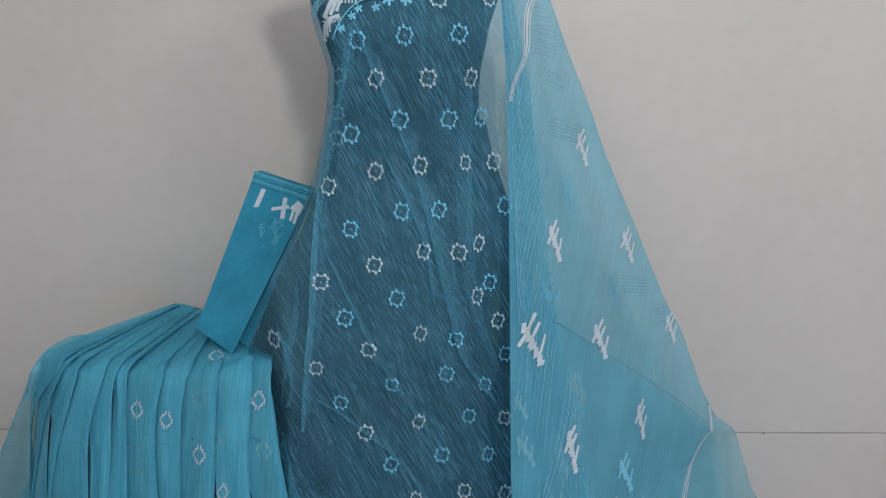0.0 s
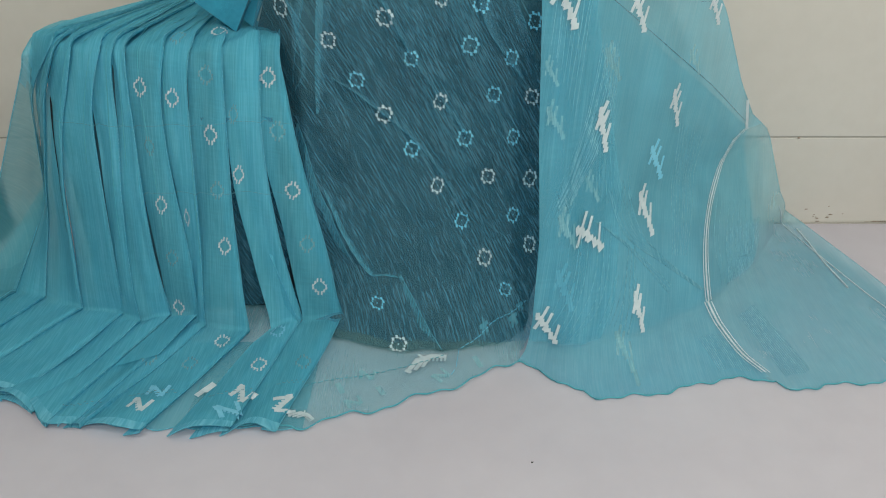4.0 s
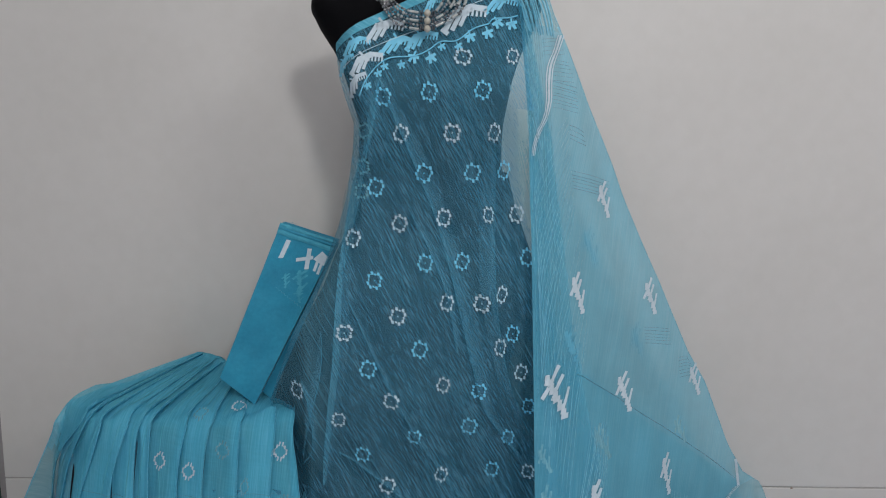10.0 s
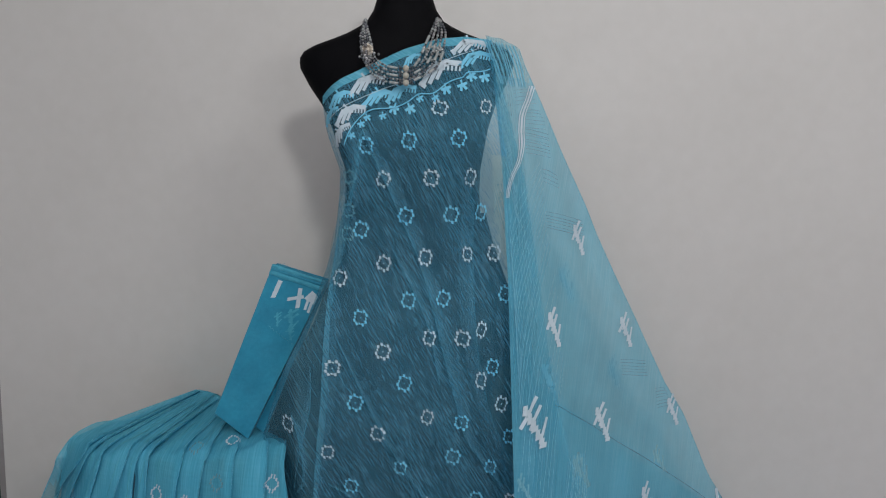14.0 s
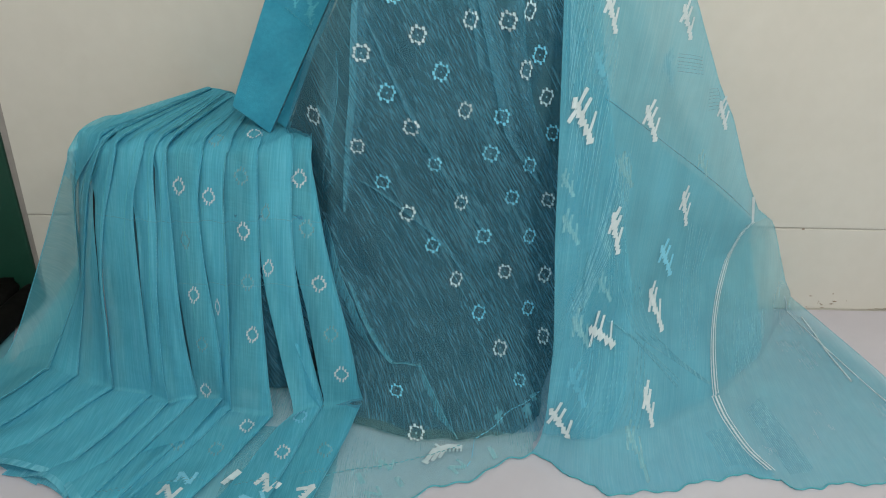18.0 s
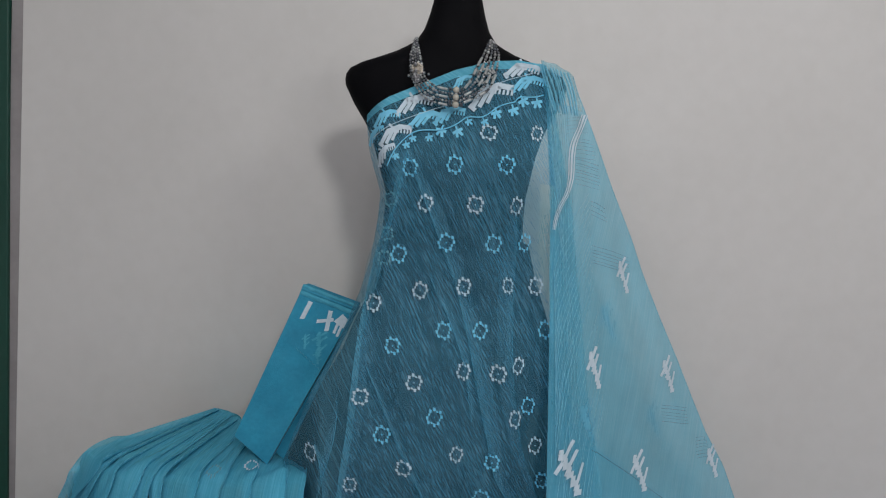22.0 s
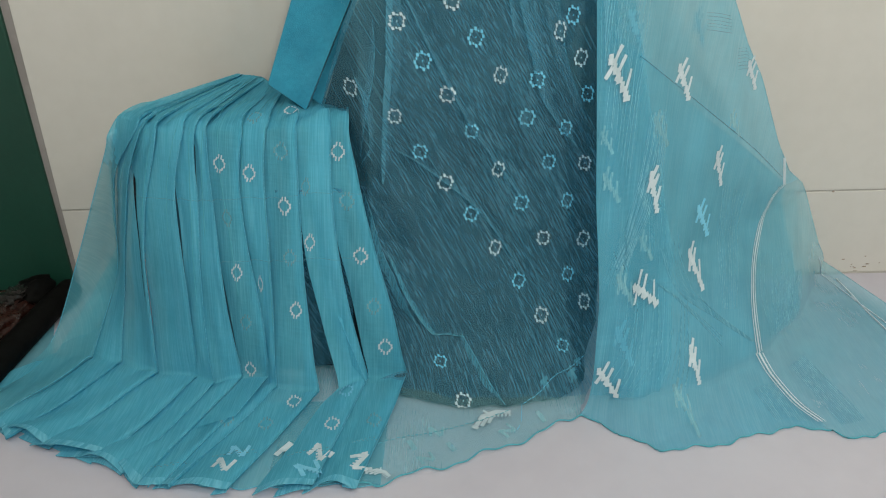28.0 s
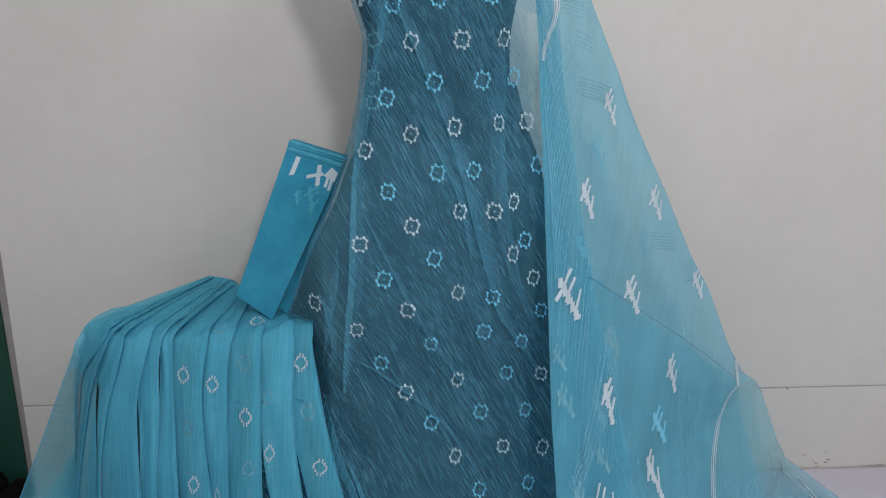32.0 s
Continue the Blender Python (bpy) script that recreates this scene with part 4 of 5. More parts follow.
stripe(stole, [(.702, 0, .330), (.662, 0, .306), (.614, 0, .262), (.571, 0, .207), (.543, 0, .158), (.530, 0, .106), (.534, 0, .062)], stole_front, .0072)
stripe(stole, [(.531, -.131, .063), (.536, -.160, .050), (.545, -.190, .036), (.568, -.257, .017), (.598, -.312, .009)], stole_y, .0078, True)
side = [stole_at(.955 - .03 * math.sin(math.pi * k / 40), .76 + .2 * k / 40) + Vector((0, -.004, .004)) for k in range(41)]
part("woven_stripe", *tube(side, 0.0016, 5), WHITE_YARN, stole)

def floor_hatch(ua, ub, va, vb, n):
    rows = []
    for k in range(n):
        u = ua + (ub - ua) * k / (n - 1)
        rows.append(tube([stole_at(u - .012 * j / 8, va + (vb - va) * j / 8) + Vector((0, -.0005, .0008)) for j in range(9)], .0007, 4))
    return rows


laid_lines("woven_hatch", floor_hatch(.43, .50, .86, .97, 15), FAN)
laid_lines("woven_hatch", floor_hatch(.575, .635, .84, .97, 13), FAN)
rnd = random.Random(21)
for x, z, s, a, lean in ((.296, 1.067, .080, 0, .8), (.226, .881, .086, 0, .75), (.412, .849, .082, 0, .9), (.173, .695, .108, 0, 1.15), (.343, .654, .090, 0, .9), (.550, .632, .080, 2, .85)):
    figure("woven_leaf", stole, comb(s, lean), x, z, a, stole_front, WHITE_YARN, 0.0026)
for x, z, s, a, lean in ((.459, .445, .09, -6, .75), (.270, .449, .10, -4, .65), (.386, .253, .095, 2, .75), (.240, .256, .088, 16, 1.4), (.353, .101, .085, 0, .6), (.156, .098, .088, 6, 1.15)):
    figure("woven_leaf", stole, comb(s, lean), x, z, a, stole_front, WHITE_YARN, 0.0026)
for x, z, s, m in ((.258, .971, .085, FAINT_YARN), (.378, .754, .085, FAINT_YARN), (.414, .341, .09, BLUE_YARN), (.188, .178, .095, FAINT_YARN), (.212, .775, .09, FAINT_YARN)):
    figure("woven_leaf", stole, comb(s, .9), x, z, 2, stole_front, m, 0.0026)
for x, z, s in ((.284, .565, .085), (.50, .53, .07), (.160, .486, .08), (.190, .285, .09), (.318, .04, .08), (.149, .574, .06), (.247, .341, .07)):
    figure("woven_leaf", stole, comb(s, .8), x, z, 12, stole_front, GHOST_YARN, 0.0026)

# ---------------------------------------------------------------- stool under the pleated saree
stool = thing("stool", (-0.63, 0.15, 0), "low stool wholly covered by the pleated blue saree", "stool")


def stool_shape():
    verts, faces = [], []
    outline = []
    for k in range(64):
        a = math.tau * k / 64
        ca, sa = math.cos(a), math.sin(a)
        outline.append((-.632 + .262 * math.copysign(abs(ca) ** .45, ca), .165 + .185 * math.copysign(abs(sa) ** .45, sa)))
    rows = [(0.0, 1.0), (.545, .985), (.562, .97), (.568, .93), (.568, .0)]
    for z, k in rows:
        verts += [(-.625 + (x + .625) * k, .165 + (y - .165) * k, z) for x, y in outline]
    for i in range(len(rows) - 1):
        for k in range(64):
            faces.append((i * 64 + k, i * 64 + (k + 1) % 64, (i + 1) * 64 + (k + 1) % 64, (i + 1) * 64 + k))
    return verts, faces


part("cover", *stool_shape(), STOOL, stool)

# ---------------------------------------------------------------- pleated saree
saree = thing("saree", (-0.63, -0.1, 0.0), "sheer teal-blue pleated saree falling over a stool onto the floor", "saree")
# The free edge of each pleat: how far across it lies at five heights, then the bend at the floor and the end.
EDGE_Z = (.585, .51, .45, .31, .18)
EDGES = (
    (-.915, -.945, -.968, -1.03, -1.095),
    (-.815, -.885, -.925, -.985, -1.020),
    (-.800, -.850, -.879, -.915, -.945),
    (-.770, -.795, -.814, -.835, -.843),
    (-.712, -.728, -.734, -.740, -.742),
    (-.680, -.688, -.694, -.706, -.704),
    (-.660, -.667, -.662, -.653, -.648),
    (-.588, -.598, -.596, -.591, -.581),
    (-.532, -.541, -.549, -.554, -.553),
    (-.471, -.479, -.481, -.477, -.470),
    (-.407, -.409, -.403, -.395, -.383),
    (-.368, -.352, -.342, -.322, -.289),
)
KNEE = ((-1.16, .0), (-1.03, -.035), (-.950, -.062), (-.850, -.110), (-.744, -.126), (-.698, -.154), (-.646, -.130), (-.580, -.140), (-.553, -.169), (-.460, -.186), (-.356, -.150), (-.261, -.140))
KNEE_Z = (.022, .022, .024, .022, .022, .018, .022, .026, .014, .014, .022, .020)
END = ((-1.22, -.12), (-1.16, -.26), (-1.089, -.331), (-.978, -.351), (-.850, -.388), (-.800, -.440), (-.759, -.464), (-.718, -.476), (-.695, -.474), (-.583, -.487), (-.425, -.493), (-.343, -.482))
GATX = [-.70, -.695, -.685, -.67, -.65, -.635, -.615, -.585, -.55, -.50, -.45, -.405]
GATY = [.36, .355, .35, .34, .325, .31, .29, .25, .20, .14, .11, .09]
LAST = 11
H_AT = (0, 1, 2, 3, 3.5, 4, 4.7, 5.3, 6, 7, 8)
STEPS = (10, 5, 5, 5, 5, 10, 10, 12, 10, 10)


def pleat_line(s):
    """Corner points of the cloth's run at a place s (0 to 11) across the pleats."""
    k = list(range(LAST + 1))
    f = lambda a: at(s, k, a)
    xs = [f([e[j] for e in EDGES]) for j in range(5)]
    tx = xs[0]
    te = pleat_y(tx, .6)
    kx, ky, kz = f([p[0] for p in KNEE]), f([p[1] for p in KNEE]), f(KNEE_Z)
    ex, ey = f([p[0] for p in END]), f([p[1] for p in END])
    top = [Vector((f(GATX), f(GATY), at(s, [0, 5, 8, LAST], [.626, .624, .606, .600]))), Vector((tx + (f(GATX) - tx) * .25, te + (f(GATY) - te) * .25, at(s, [0, 5, 8, LAST], [.606, .606, .600, .598]))), Vector((tx, te + .02, .592))]
    front = [Vector((x, pleat_y(x, z) - (.004 if z > .55 else 0), z)) for x, z in zip(xs, EDGE_Z)]
    return top + front + [Vector((kx, ky + .004, kz)), Vector((kx * .5 + ex * .5, ky * .5 + ey * .5, .010 + (kz - .02) * .3)), Vector((ex, ey, .007))]


@functools.lru_cache(maxsize=None)
def run(s):
    p = pleat_line(s)
    out = []
    for i, n in enumerate(STEPS):
        for k in range(n):
            out.append((p[i].lerp(p[i + 1], k / n), H_AT[i] + (H_AT[i + 1] - H_AT[i]) * k / n))
    out.append((p[-1], 8.0))
    for _ in range(8):
        old = list(out)
        for k in range(1, len(out) - 1):
            if 0.9 < out[k][1] < 5.6:
                out[k] = ((old[k - 1][0] + old[k][0] * 2 + old[k + 1][0]) / 4, out[k][1])
    return out


SAREE_SHAPES = []
# How far each pleat end gapes open.
LOOPS = (0, .010, .012, .024, .024, .012, .006, .004, .006, .018, .018, .008)


def pleat(i, overlap, gap_at_foot=0.0, mat=PLEAT):
    """One knife pleat: an upper layer, a creased edge and the layer folded back beneath it."""
    cols, nc = [], 15
    back = .15 if mat is PLEAT else .06
    for c in range(nc):
        q = c / 9
        if c <= 9:
            side, lay = q, 0.0
        else:
            side, lay = 1 - (c - 9.7) * back, 1.0
        lo = i - 1 - overlap
        pts = []
        a, b, edge = run(max(0.15, lo)), run(float(i)), run(i - 1.0)
        for (pa, h), (pb, _), (pe, _) in zip(a, b, edge):
            if i > 2:
                open_by = -.0075 + .006 * noise.noise(Vector((1.3 * h, 3.7 * i, 5)))
                pa = pa.lerp(pe + Vector((open_by, 0, 0)), max(0.0, min(1.0, (h - 2.5) / .7)) * max(0.0, min(1.0, (6.3 - h) / .4)))
            foot = max(0.0, min(1.0, (h - 3.8) / 2.2))
            sd = side + (1 - side) * gap_at_foot * foot * (1 if lay == 0 else 1)
            p = pa.lerp(pb, sd)
            up = max(0.0, min(1.0, (h - 5.7) / 0.4)) if h > 5 else (1.0 if h < 2.4 else max(0.0, 1 - (h - 2.4) / 0.8))
            rise = 0.003 + (0.016 - 0.007 * max(0.0, min(1.0, (h - 5.2) / 1.2))) * side * min(1.0, .08 + .5 * h) - lay * (0.008 if i < LAST else .003) * min(1.0, .15 + .5 * h)
            rise += (0.0018 * math.sin(7 * side + 3.1 * i + 1.7 * h) + .005 * noise.noise(Vector((3 * side + 2 * i, 1.3 * h, .5))) + .0022 * noise.noise(Vector((9 * side + i, .7 * h, 2.5)))) * (1 - lay)
            nrm = Vector((0, -(1 - up), up))
            p = p + nrm * rise
            if h > 7.0 and lay == 0:
                p.z += LOOPS[i] * math.sin(math.pi * min(1.0, side * 1.05)) * (h - 7.0) ** 1.5
            if h > 7.2:
                p = p + Vector((0, 0, (0.004 * math.sin(side * 5 + i)) * (h - 7.2)))
            if h >= 8.0:
                p.y += 0.008 * math.sin(side * 4 + i * 2.3)
            if 2.4 < h < 6.6:
                p.x += .0045 * math.sin(2.3 * h + 1.9 * i + .8 * side) * min(1, (h - 2.4) * 2) * min(1, (6.6 - h) * 2)
            p.z = max(p.z, 0.004)
            pts.append(p)
        cols.append(pts)
    nv = len(cols[0]) - 1
    verts = [p for col in cols for p in col]
    SAREE_SHAPES.append((verts, grid_faces(nc - 1, nv)))
    # The first fold thins out to a single layer below the seat.
    thin = [1 if a[0][1] > 3.3 + .5 * c / nc else 0 for c in range(nc - 1) for a in zip(run(1.0), range(nv))] if i == 1 else None
    ob = part("pleat", *SAREE_SHAPES[-1], [PLEAT, VEIL] if thin else mat, saree, slots=thin)
    end = [col[-1] for col in cols]
    part("hem", *tube([p + Vector((0, -.0005, .0005)) for p in end], 0.0012, 5), BAND, ob)
    edge = [p + Vector((0, -.001, .001)) for p in cols[9]]
    part("crease", *tube(edge, 0.0008, 4), BAND, ob)
    # Narrow woven band by the end.
    verts = []
    for col in cols[:10]:
        d = (col[-4] - col[-1])
        verts += [col[-1] + d * .35 + Vector((0, -.001, .0015)), col[-1] + d * 0.0 + Vector((0, -.001, .0015))]
    part("edge_band", verts, grid_faces(9, 1), BAND, ob, "paler woven edge band")
    verts = []
    for col in cols[10:]:
        d = (col[-4] - col[-1])
        verts += [col[-1] + d * .35 + Vector((0, -.001, .0015)), col[-1] + Vector((0, -.001, .0015))]
    part("edge_band", verts, grid_faces(4, 1), BAND, ob)
    return ob


OVERLAP = (0, 0, .15, .6, .5, .7, .8, .35, .5, .45, .3, .25)
for i in range(1, LAST + 1):
    pleat(i, OVERLAP[i], gap_at_foot={10: .42, 11: .16}.get(i, 0.0), mat=PLEAT_THIN if i in (7, 9, 11) else PLEAT)
# A plain layer beneath the gathers on the seat.
seat = [[p + Vector((0, .004, -.004)) for p, h in run(.4 + 10.4 * k / 60) if h < 2.7] for k in range(61)]
part("inner_layer", [p for row in seat for p in row], grid_faces(60, len(seat[0]) - 1), PLEAT, saree)
# The thin outer veil spreads towards the corner.
vb = run(1.1)
va = [(p, 0) for p in smooth_line([(-.80, .30, .61), (-.895, .13, .598), (-.915, .05, .565), (-.930, .045, .525), (-.978, .045, .423), (-1.060, .045, .249), (-1.155, .03, .055), (-1.20, -.03, .012), (-1.26, -.16, .007)], len(vb) - 1)]


def veil(u, v):
    n = len(va) - 1
    k = round(n * (0.10 + 0.90 * v))
    p = va[k][0].lerp(vb[k][0], u)
    return p + Vector((0, 0.02 * math.sin(math.pi * u), 0.002))


part("veil", *sheet(veil, 24, 70), [VEIL, PLEAT_THIN], saree, "single thin layer, nearly clear", slots=[1 if veil((i + .5) / 24, (j + .5) / 70).z > .50 - .06 * i / 24 else 0 for i in range(24) for j in range(70)])
part("side_hem", *tube([va[k][0] for k in range(14, len(va))], 0.0012, 5), BAND, saree)


def spread(u, v):
    """Thin cloth lying on the floor from the veil to the end of the first pleats."""
    x0, y0 = -1.16 + .22 * u, .0 - .09 * u
    x1, y1 = -1.32 + .44 * u, -.16 - .24 * u
    return (x0 + (x1 - x0) * v, y0 + (y1 - y0) * v, .016 - .008 * v + .003 * math.sin(9 * u + 4 * v))


part("floor_layer", *sheet(spread, 24, 24), PLEAT, saree)
tip = lambda u, v: (-1.155 - .09 * v + .01 * u, .0 + .19 * v * (1 - u) - .16 * u, .018 - .012 * v)
part("floor_layer", *sheet(tip, 12, 12), VEIL, saree)
# Thin cloth showing between the pleat ends.
under = lambda u, v: (-.76 + .46 * u, -.2 + (at(-.76 + .46 * u, [-.76, -.69, -.63, -.57, -.52, -.42, -.3], [-.43, -.456, -.462, -.472, -.470, -.466, -.474]) + .2 + .004 * math.sin(40 * u)) * v, .0055)
part("floor_layer", *sheet(under, 40, 12), VEIL, saree)
part("hem", *tube([under(k / 60, 1.0) for k in range(61)], .0011, 5), BAND, saree)

# The gathered ends are tucked into a soft roll behind the folded cloth.
roll = smooth_line([(GATX[q] + .004 * math.sin(3 * q), GATY[q] + .012, at(q, [0, 5, 8, LAST], [.612, .613, .600, .594])) for q in range(LAST + 1)], 60)
part("tucked_roll", *tube(roll, .0145, 12), PLEAT, saree)
saree_tree = BVHTree.FromPolygons(*joined(SAREE_SHAPES))
rnd = random.Random(29)
# Painted shade of fine folds: dark lines from the gathers over the seat and on down the front.
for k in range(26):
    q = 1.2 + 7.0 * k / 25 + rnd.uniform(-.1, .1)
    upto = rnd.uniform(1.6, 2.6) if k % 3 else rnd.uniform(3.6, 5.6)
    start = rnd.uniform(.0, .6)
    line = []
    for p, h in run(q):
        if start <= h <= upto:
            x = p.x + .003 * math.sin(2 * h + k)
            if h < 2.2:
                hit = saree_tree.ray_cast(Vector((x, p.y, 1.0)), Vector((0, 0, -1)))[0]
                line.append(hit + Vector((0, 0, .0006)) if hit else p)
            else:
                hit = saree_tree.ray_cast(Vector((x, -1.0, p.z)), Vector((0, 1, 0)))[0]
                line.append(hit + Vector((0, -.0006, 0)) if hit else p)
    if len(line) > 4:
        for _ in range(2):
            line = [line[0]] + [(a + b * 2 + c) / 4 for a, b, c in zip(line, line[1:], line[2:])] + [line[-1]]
        part("fold_shade_line", *tube(line, .0007 if k % 3 else .0009, 4), HEM_AND_FOLD_SHADE, saree)

# Painted shade by the second pleat: a tapering strip in lining colour, laid on the cloth.
slit_shade, rim = [], 40
for k in range(rim + 1):
    z = .20 + .29 * k / rim
    w = at(z, [.20, .40, .455, .475, .49], [.0006, .0018, .0045, .0036, .0002])
    for q in (-w, w):
        x = at(z, [.20, .49], [-.858, -.848]) + q
        hit = saree_tree.ray_cast(Vector((x, -1.0, z)), Vector((0, 1, 0)))[0]
        slit_shade.append((x, (hit.y if hit else pleat_y(x, z)) - .0015, z))
part("slit_shade_strip", slit_shade, [(2 * k, 2 * k + 1, 2 * k + 3, 2 * k + 2) for k in range(rim)], LINING, saree)
# Pressed creases across the pleats.
for z0, x0, x1 in ((.446, -.86, -.50), (.452, -.50, -.34), (.31, -.66, -.36)):
    line = []
    for k in range(61):
        x = x0 + (x1 - x0) * k / 60
        hit = saree_tree.ray_cast(Vector((x, -1.0, z0 + .002 * math.sin(40 * x))), Vector((0, 1, 0)))[0]
        if hit:
            line.append(hit + Vector((0, -.0002, 0)))
    part("pressed_crease", *tube(line, .0006, 4), CREASE, saree)

rnd = random.Random(31)


pleat_front = laid_on(SAREE_SHAPES, pleat_y)
pleat_floor = lying_on(SAREE_SHAPES, 0.012)


def pleat_top(x, y):
    hit = saree_tree.ray_cast(Vector((x, y, 1.0)), Vector((0, 0, -1)))[0]
    return (hit.z if hit else .6) + .0016


tall = lambda r, w=.80: [[(a * w, b) for a, b in q] for q in star(r, False)]
for x, z, w in ((-.640, .520, .74), (-.578, .500, .74), (-.392, .533, .80), (-.509, .430, .78), (-.462, .347, .6), (-.353, .317, .86), (-.625, .287, .66), (-.577, .258, .3), (-.502, .200, .72), (-.310, .106, .86), (-.622, .052, .7)):
    figure("woven_flower", saree, tall(.0195, w), x, z, rnd.uniform(-12, 4), pleat_front, WHITE_YARN, .0026)
for x, z, w in ((-.508, .543, .85), (-.376, .435, .9), (-.506, .318, .75), (-.330, .203, .85), (-.634, .407, .6), (-.617, .172, .7), (-.462, .467, .5)):
    figure("woven_flower", saree, tall(.0195, w), x, z, rnd.uniform(-12, 4), pleat_front, GHOST_YARN, .0026)
for x, y, m in ((-.509, -.220, WHITE_YARN), (-.414, -.302, WHITE_YARN), (-.327, -.294, GHOST_YARN), (-.398, -.192, BLUE_YARN), (-.556, -.291, GHOST_YARN), (-.641, -.282, GHOST_YARN), (-.494, .012, WHITE_YARN), (-.567, -.020, GHOST_YARN)):
    figure("woven_flower", saree, [[(a, b * 1.15) for a, b in q] for q in tall(.0195, .85)], x, y, 15, pleat_floor if y < -.1 else pleat_top, m, flat=True)
for x, y, s, a, m in ((-.606, -.425, .055, 15, WHITE_YARN), (-.589, -.380, .055, 25, BLUE_YARN), (-.424, -.392, .060, 0, WHITE_YARN), (-.438, -.440, .06, 60, BLUE_YARN), (-.341, -.422, .058, -40, WHITE_YARN)):
    figure("woven_leaf", saree, [[(px, pz * 1.15) for px, pz in q] for q in zig(s * .8)], x, y, a, pleat_floor, m, flat=True)
figure("woven_bar", saree, [bar(.012, .02, -.012, -.02, .012)], -.503, -.369, 0, pleat_floor, WHITE_YARN, flat=True)
# Thin run of stitches across the pleat ends.
for x0, x1, y in ((-.64, -.55, -.395), (-.49, -.40, -.395), (-.365, -.315, -.365), (-.75, -.68, -.425)):
    part("stitched_seam", *joined([tube([(x0 + (x1 - x0) * (k + q) / 12, y - .004 * math.sin(3 * k) + .012 * (k + q) / 12, pleat_floor(x0 + (x1 - x0) * (k + q) / 12, y) + .001) for q in (.1, .8)], .0006, 4) for k in range(12)]), GHOST_YARN, saree)
# The eighth pleat's corner turns over and crosses its own edge; so does the tenth's above the floor.
def flap(name, corners, mat):
    a, b, c, d = (Vector(p) for p in corners)
    ob = part(name, *sheet(lambda u, v: a.lerp(b, u).lerp(d.lerp(c, u), v) + Vector((0, -.004 * math.sin(math.pi * v), 0)), 10, 8), mat, saree)
    part("crease", *tube([a, a.lerp(d, .5), d], .0009, 4), BAND, ob)
    return ob


flap("turned_corner", ((-.409, -.140, .185), (-.400, -.140, .180), (-.386, -.156, .070), (-.354, -.168, .028)), PLEAT_THIN)
flap("turned_corner", ((-.575, -.166, .052), (-.640, -.140, .030), (-.700, -.310, .024), (-.622, -.280, .030)), PLEAT_THIN)

# ---------------------------------------------------------------- folded cloth leaning on the gown
pack = thing("folded_cloth", (-0.5, 0.06, 0.60), "folded teal cotton length leaning upright on the stool", "cloth")
P_BL, P_BR, P_TL, P_TR = Vector((-.548, .052, .660)), Vector((-.468, .040, .602)), Vector((-.412, .088, 1.005)), Vector((-.290, .112, .962))
ACROSS, ALONG = (P_BR - P_BL).normalized(), (P_TL - P_BL).normalized()
FACE = ALONG.cross(ACROSS).normalized()
if FACE.y > 0:
    FACE = -FACE


def on_pack(s, t, lift=0.0):
    return P_BL.lerp(P_BR, s).lerp(P_TL.lerp(P_TR, s), t) + FACE * (lift + 0.002 * math.sin(3 * t + 2 * s) * t + .0022 * noise.noise(Vector((2.5 * s, 5 * t, 3))))


def slab_of(f0, thick, nu=10, nv=24, rnd_edge=0.004):
    """A soft folded slab: outline swept round its thickness."""
    verts, faces = [], []
    outline = [(s / nu, 0.0) for s in range(nu)] + [(1.0, t / nv) for t in range(nv)] + [(1 - s / nu, 1.0) for s in range(nu)] + [(0.0, 1 - t / nv) for t in range(nv)]
    n = len(outline)
    for k, (h, g) in enumerate(((0.0, .985), (.15, .997), (.5, 1.0), (.85, .997), (1.0, .985))):
        for s, t in outline:
            verts.append(f0(.5 + (s - .5) * g, .5 + (t - .5) * (1 - (1 - g) * .35), -thick * h))
    for i in range(4):
        for k in range(n):
            faces.append((i * n + k, i * n + (k + 1) % n, (i + 1) * n + (k + 1) % n, (i + 1) * n + k))
    for base, top in ((0.0, 0), (1.0, 1)):
        o = len(verts)
        for a in range(nu + 1):
            for b in range(nv + 1):
                verts.append(f0(.5 + (a / nu - .5) * .985, .5 + (b / nv - .5) * .994, -thick * base))
        faces += [[q + o for q in fc] for fc in grid_faces(nu, nv)]
    return verts, faces


part("front_fold", *slab_of(lambda s, t, h: on_pack(s, t, h), .008), PACK, pack)
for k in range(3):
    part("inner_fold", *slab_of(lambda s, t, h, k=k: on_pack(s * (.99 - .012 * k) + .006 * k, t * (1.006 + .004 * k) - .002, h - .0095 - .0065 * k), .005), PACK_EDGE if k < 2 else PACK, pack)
part("rear_fold", *slab_of(lambda s, t, h: on_pack(s, t * .97, h) + Vector((.030 - .026 * t, .030, .004)), .007), PACK, pack)


def on_face(name, quads, mat):
    verts, faces = [], []
    for q in quads:
        n = len(verts)
        verts += [on_pack(s, t, .0016) for s, t in q]
        faces.append(tuple(range(n, n + len(q))))
    return part(name, verts, faces, mat, pack, smooth=False)


def crumple(u, v, k):
    return .0014 + .0024 * abs(noise.noise(Vector((7 * u, 3 * v + k, 1)))) + .003 * math.sin(math.pi * v) * (.4 + .6 * u)


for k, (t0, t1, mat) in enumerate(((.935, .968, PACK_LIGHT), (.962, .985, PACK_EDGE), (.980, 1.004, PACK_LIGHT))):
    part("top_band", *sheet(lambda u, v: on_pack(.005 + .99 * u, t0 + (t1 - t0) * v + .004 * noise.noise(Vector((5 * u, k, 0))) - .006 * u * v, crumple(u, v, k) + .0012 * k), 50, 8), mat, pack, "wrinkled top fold")
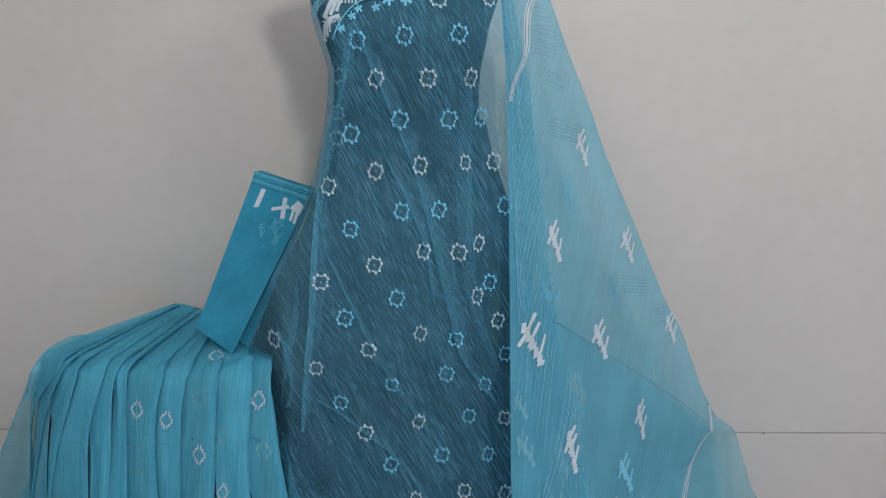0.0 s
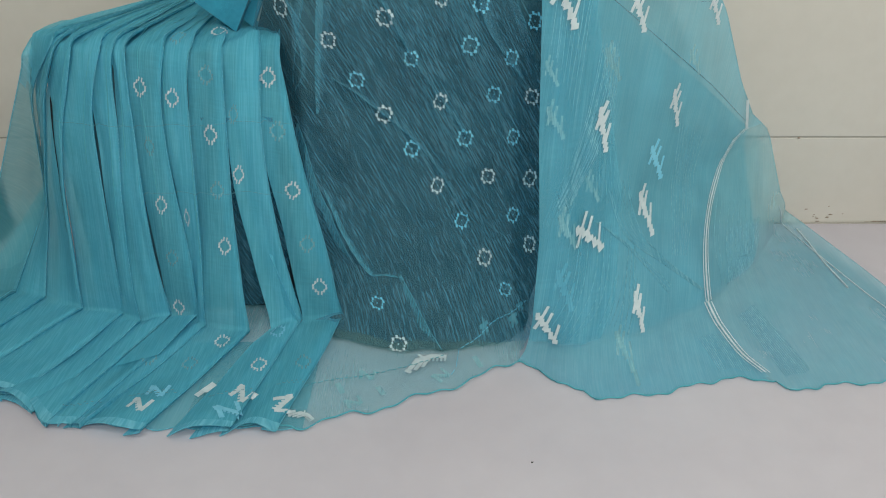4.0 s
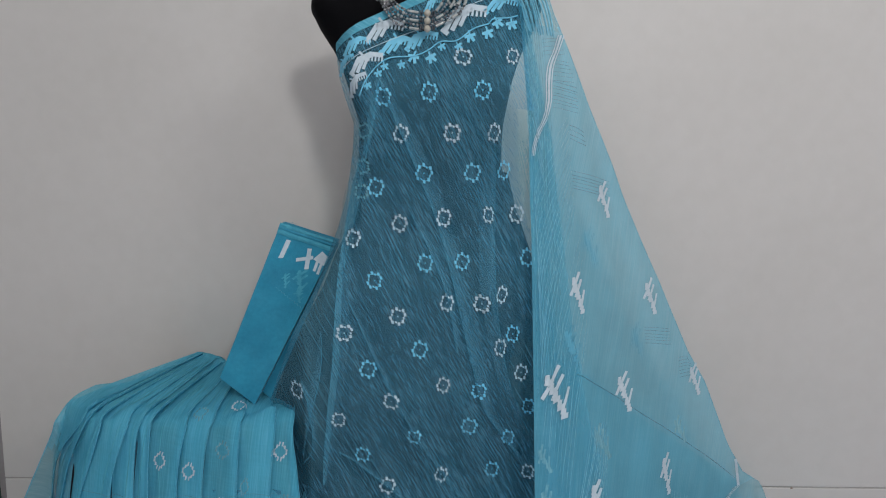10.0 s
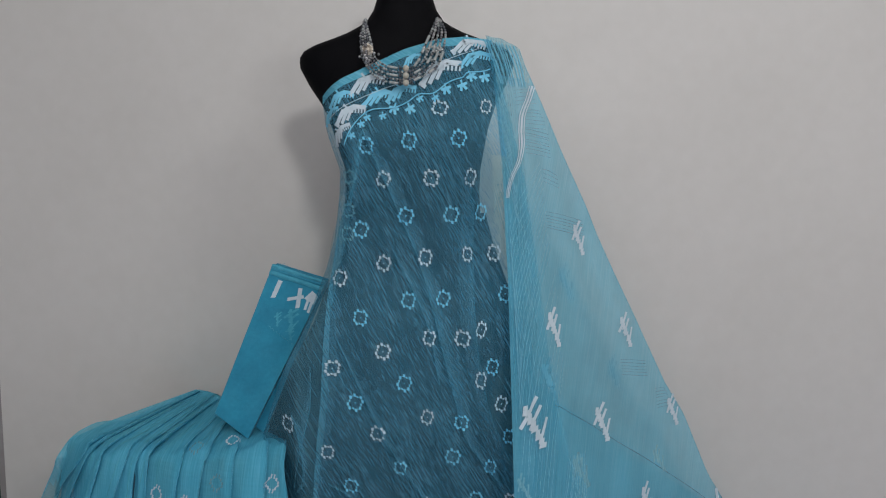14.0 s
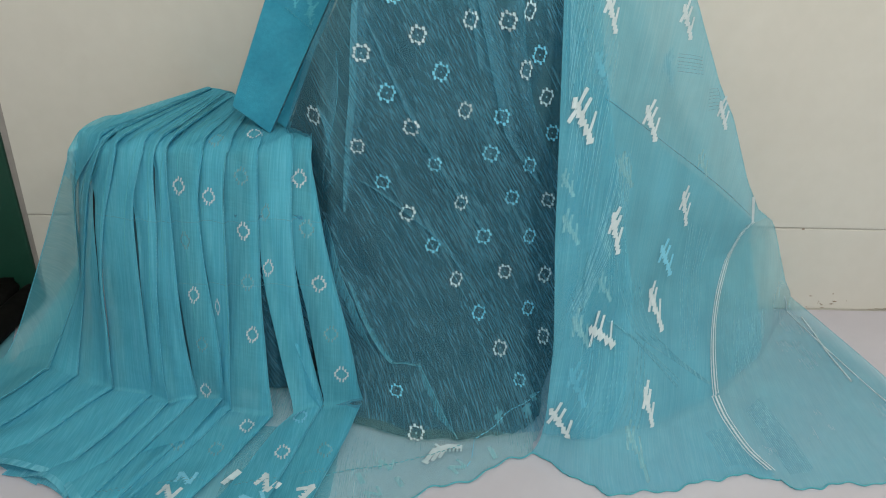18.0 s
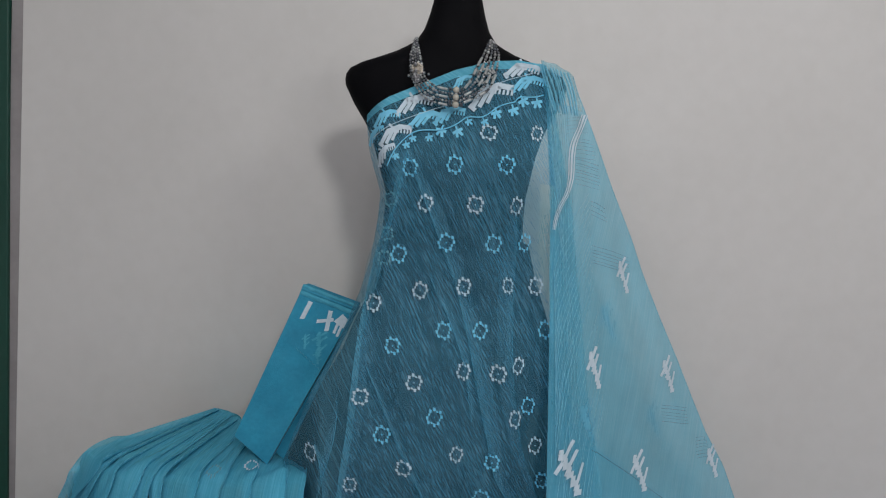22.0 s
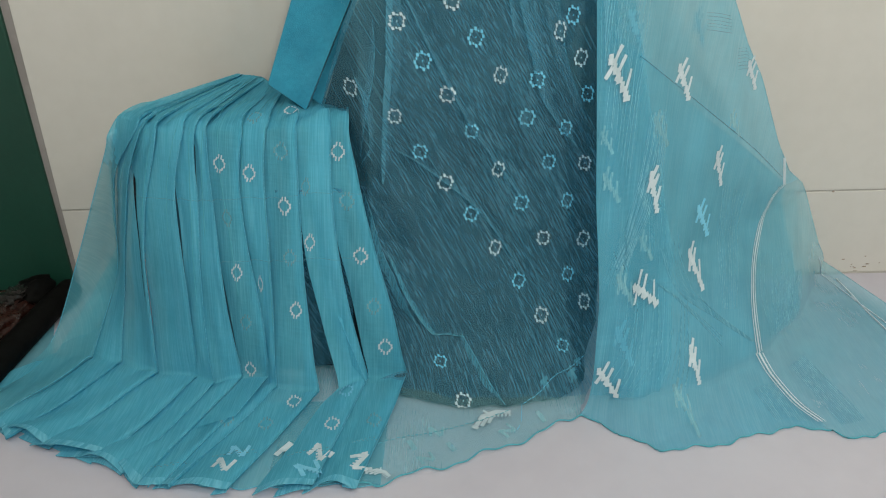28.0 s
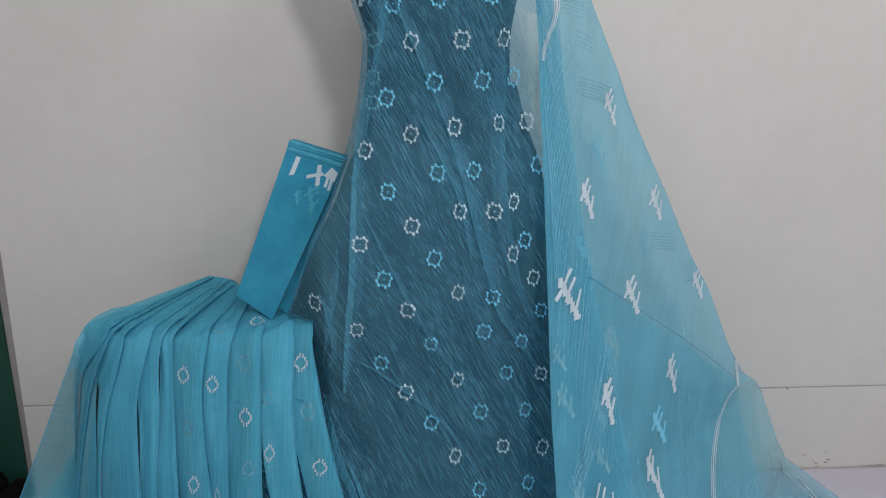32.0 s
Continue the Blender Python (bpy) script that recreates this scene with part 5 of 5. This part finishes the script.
frays = [tube([on_pack(.12 + .015 * k, 1.0, .002), on_pack(.12 + .02 * k + .01, 1.012 + .01 * rnd.random(), .003), on_pack(.13 + .03 * k, 1.016 + .014 * rnd.random(), .0)], .0005, 4) for k in range(5)]
part("loose_threads", *joined(frays), PACK_LIGHT, pack)
on_face("woven_bar", [[(.19, .80), (.27, .81), (.28, .92), (.20, .92)]], WHITE_YARN)
on_face("woven_leaf", [[(.48, .835), (.50, .815), (.76, .862), (.73, .88)], [(.69, .79), (.76, .80), (.66, .915), (.59, .91)],
                       [(.76, .862), (.98, .845), (.98, .90), (.84, .92)], [(.84, .80), (.89, .80), (.87, .86), (.82, .86)], [(.92, .79), (.97, .79), (.95, .85), (.90, .85)]], WHITE_YARN)
for cs, ct, ws, ht in ((.70, .725, .62, .15), (.80, .645, .42, .07), (.46, .70, .34, .09)):
    on_face("woven_leaf", [[(min(.98, cs + x * ws), ct + z * ht) for x, z in q] for q in comb(1.0, .9)], PACK_LIGHT)
stitch = [tube([on_pack(.36 + .6 * (k + .1) / 16, .635 - .05 * k / 16 + .006 * (k % 2), .002), on_pack(.36 + .6 * (k + .8) / 16, .635 - .05 * k / 16 - .006 * (k % 2), .002)], .0006, 4) for k in range(16)]
part("stitched_seam", *joined(stitch), PACK_LIGHT, pack)

# ---------------------------------------------------------------- necklace
neck = thing("necklace", (-0.09, -0.1, 1.45), "several-strand necklace of silver, glass and pearl beads", "necklace")


def chest_y(x, z):
    y = at(z, [1.36, 1.40, 1.44, 1.48, 1.52, 1.55], [-.118, -.113, -.105, -.088, -.068, -.035])
    return y + 1.4 * (x + .09) ** 2 - .006


rnd = random.Random(5)
BEADS = {}
for kind, mat in (("silver", SILVER), ("glass", GLASS_BEAD), ("dark", DARK_BEAD)):
    me = bpy.data.meshes.new("bead")
    me.from_pydata([tuple(v) for v in ball((0, 0, 0), 1.0, (1, 1, 1), 8, 6)[0]], [], ball((0, 0, 0), 1.0, (1, 1, 1), 8, 6)[1])
    me.polygons.foreach_set("use_smooth", [True] * len(me.polygons))
    me.materials.append(mat)
    BEADS[kind] = me
OUTER = [(-.171, 1.527), (-.177, 1.493), (-.175, 1.463), (-.172, 1.446), (-.160, 1.423), (-.143, 1.403), (-.115, 1.392), (-.083, 1.390), (-.055, 1.402), (-.034, 1.414), (-.019, 1.428), (-.010, 1.452), (-.006, 1.476), (-.005, 1.501), (-.017, 1.530)]
INNER = [(-.169, 1.527), (-.160, 1.494), (-.152, 1.463), (-.147, 1.446), (-.139, 1.436), (-.128, 1.428), (-.108, 1.421), (-.083, 1.419), (-.066, 1.424), (-.058, 1.436), (-.052, 1.450), (-.046, 1.466), (-.040, 1.481), (-.032, 1.501), (-.022, 1.530)]
for k, q in enumerate((0, .5, 1, .25, .75)):
    pts = smooth_line([(a[0] + (b[0] - a[0]) * q, 0, a[1] + (b[1] - a[1]) * q) for a, b in zip(OUTER, INNER)], 420)
    thread = [Vector((p.x, chest_y(p.x, p.z) - (.006 if k < 3 else .0095), p.z)) for p in pts]
    strand = part("strand", *tube(thread[::8], .0008, 4), DARK_BEAD, neck)
    run_on = [0.0]
    for p, n in zip(thread, thread[1:]):
        run_on.append(run_on[-1] + (n - p).length)
    middle = run_on[min(range(len(thread)), key=lambda i: abs(thread[i].x + .083))]
    along = [d - middle for d in run_on]
    tubes = ((-.034, -.016), (.016, .032), (.050, .064), (.084 - .012 * q, .104 - .012 * q)) if k < 3 else ((.070, .086),)
    last = None
    for j, p in enumerate(thread):
        if any(lo - .002 < along[j] < hi + .002 for lo, hi in tubes) or (k < 3 and abs(along[j]) < .015):
            continue
        r = .0024 + .0013 * abs(math.sin(j * 1.7 + k))
        if last is None or (p - last).length > 2.05 * r:
            bead = new("bead", BEADS[rnd.choice(("silver", "silver", "glass", "dark", "dark", "glass"))])
            bead.parent = strand
            bead.location, bead.scale = p, (r, r, r * rnd.uniform(.85, 1.1))
            last = p
    for lo, hi in tubes:
        rod = [p - Vector((0, .002, 0)) for p, d in zip(thread, along) if lo < d < hi]
        part("tube_bead", *tube([rod[0], rod[-1]], .0029, 8), GLASS_BEAD, neck)
    if k < 3:
        z = 1.390 + .029 * q
        y = chest_y(-.083, z) - .011
        part("pearl", *ball((-.083, y, z), .0066, (1, 1, 1), 16, 12), PEARL, neck)
        for side in (-1, 1):
            for d in (.0095, .0125):
                part("spacer_bead", *ball((-.083 + side * d, y + .001, z + .001), .0052, (.28, 1, 1), 10, 6), DARK_BEAD, neck)


def medal(cx, cz, r, thick):
    y = chest_y(cx, cz) - .012
    verts = []
    for rr, dy in ((r, 0), (r, -thick), (r * .72, -thick * 1.3), (r * .62, -thick * .9), (r * .3, -thick * 1.8), (.0001, -thick * 2)):
        verts += [(cx + rr * math.cos(math.tau * k / 6 + .5), y + dy, cz + rr * math.sin(math.tau * k / 6 + .5)) for k in range(6)]
    return verts, [(i * 6 + k, i * 6 + (k + 1) % 6, (i + 1) * 6 + (k + 1) % 6, (i + 1) * 6 + k) for i in range(5) for k in range(6)]


brooch = part("brooch", *medal(-.161, 1.459, .0128, .003), BROOCH, neck, "hexagonal antique gold clasp", smooth=False)
cluster = [ball((-.160 + rnd.gauss(0, .007), chest_y(-.15, 1.44) - rnd.uniform(.004, .012), 1.443 + rnd.gauss(0, .009)), rnd.uniform(.0024, .004), (1, 1, 1), 7, 5) for _ in range(26)]
part("bead_cluster", *joined(cluster), SILVER, brooch)
cluster = [ball((-.028 + rnd.gauss(0, .009), chest_y(-.03, 1.46) - rnd.uniform(.004, .010), 1.455 + rnd.gauss(0, .010)), rnd.uniform(.0018, .0034), (1, 1, 1), 7, 5) for _ in range(34)]
part("bead_cluster", *joined(cluster), GLASS_BEAD, neck)
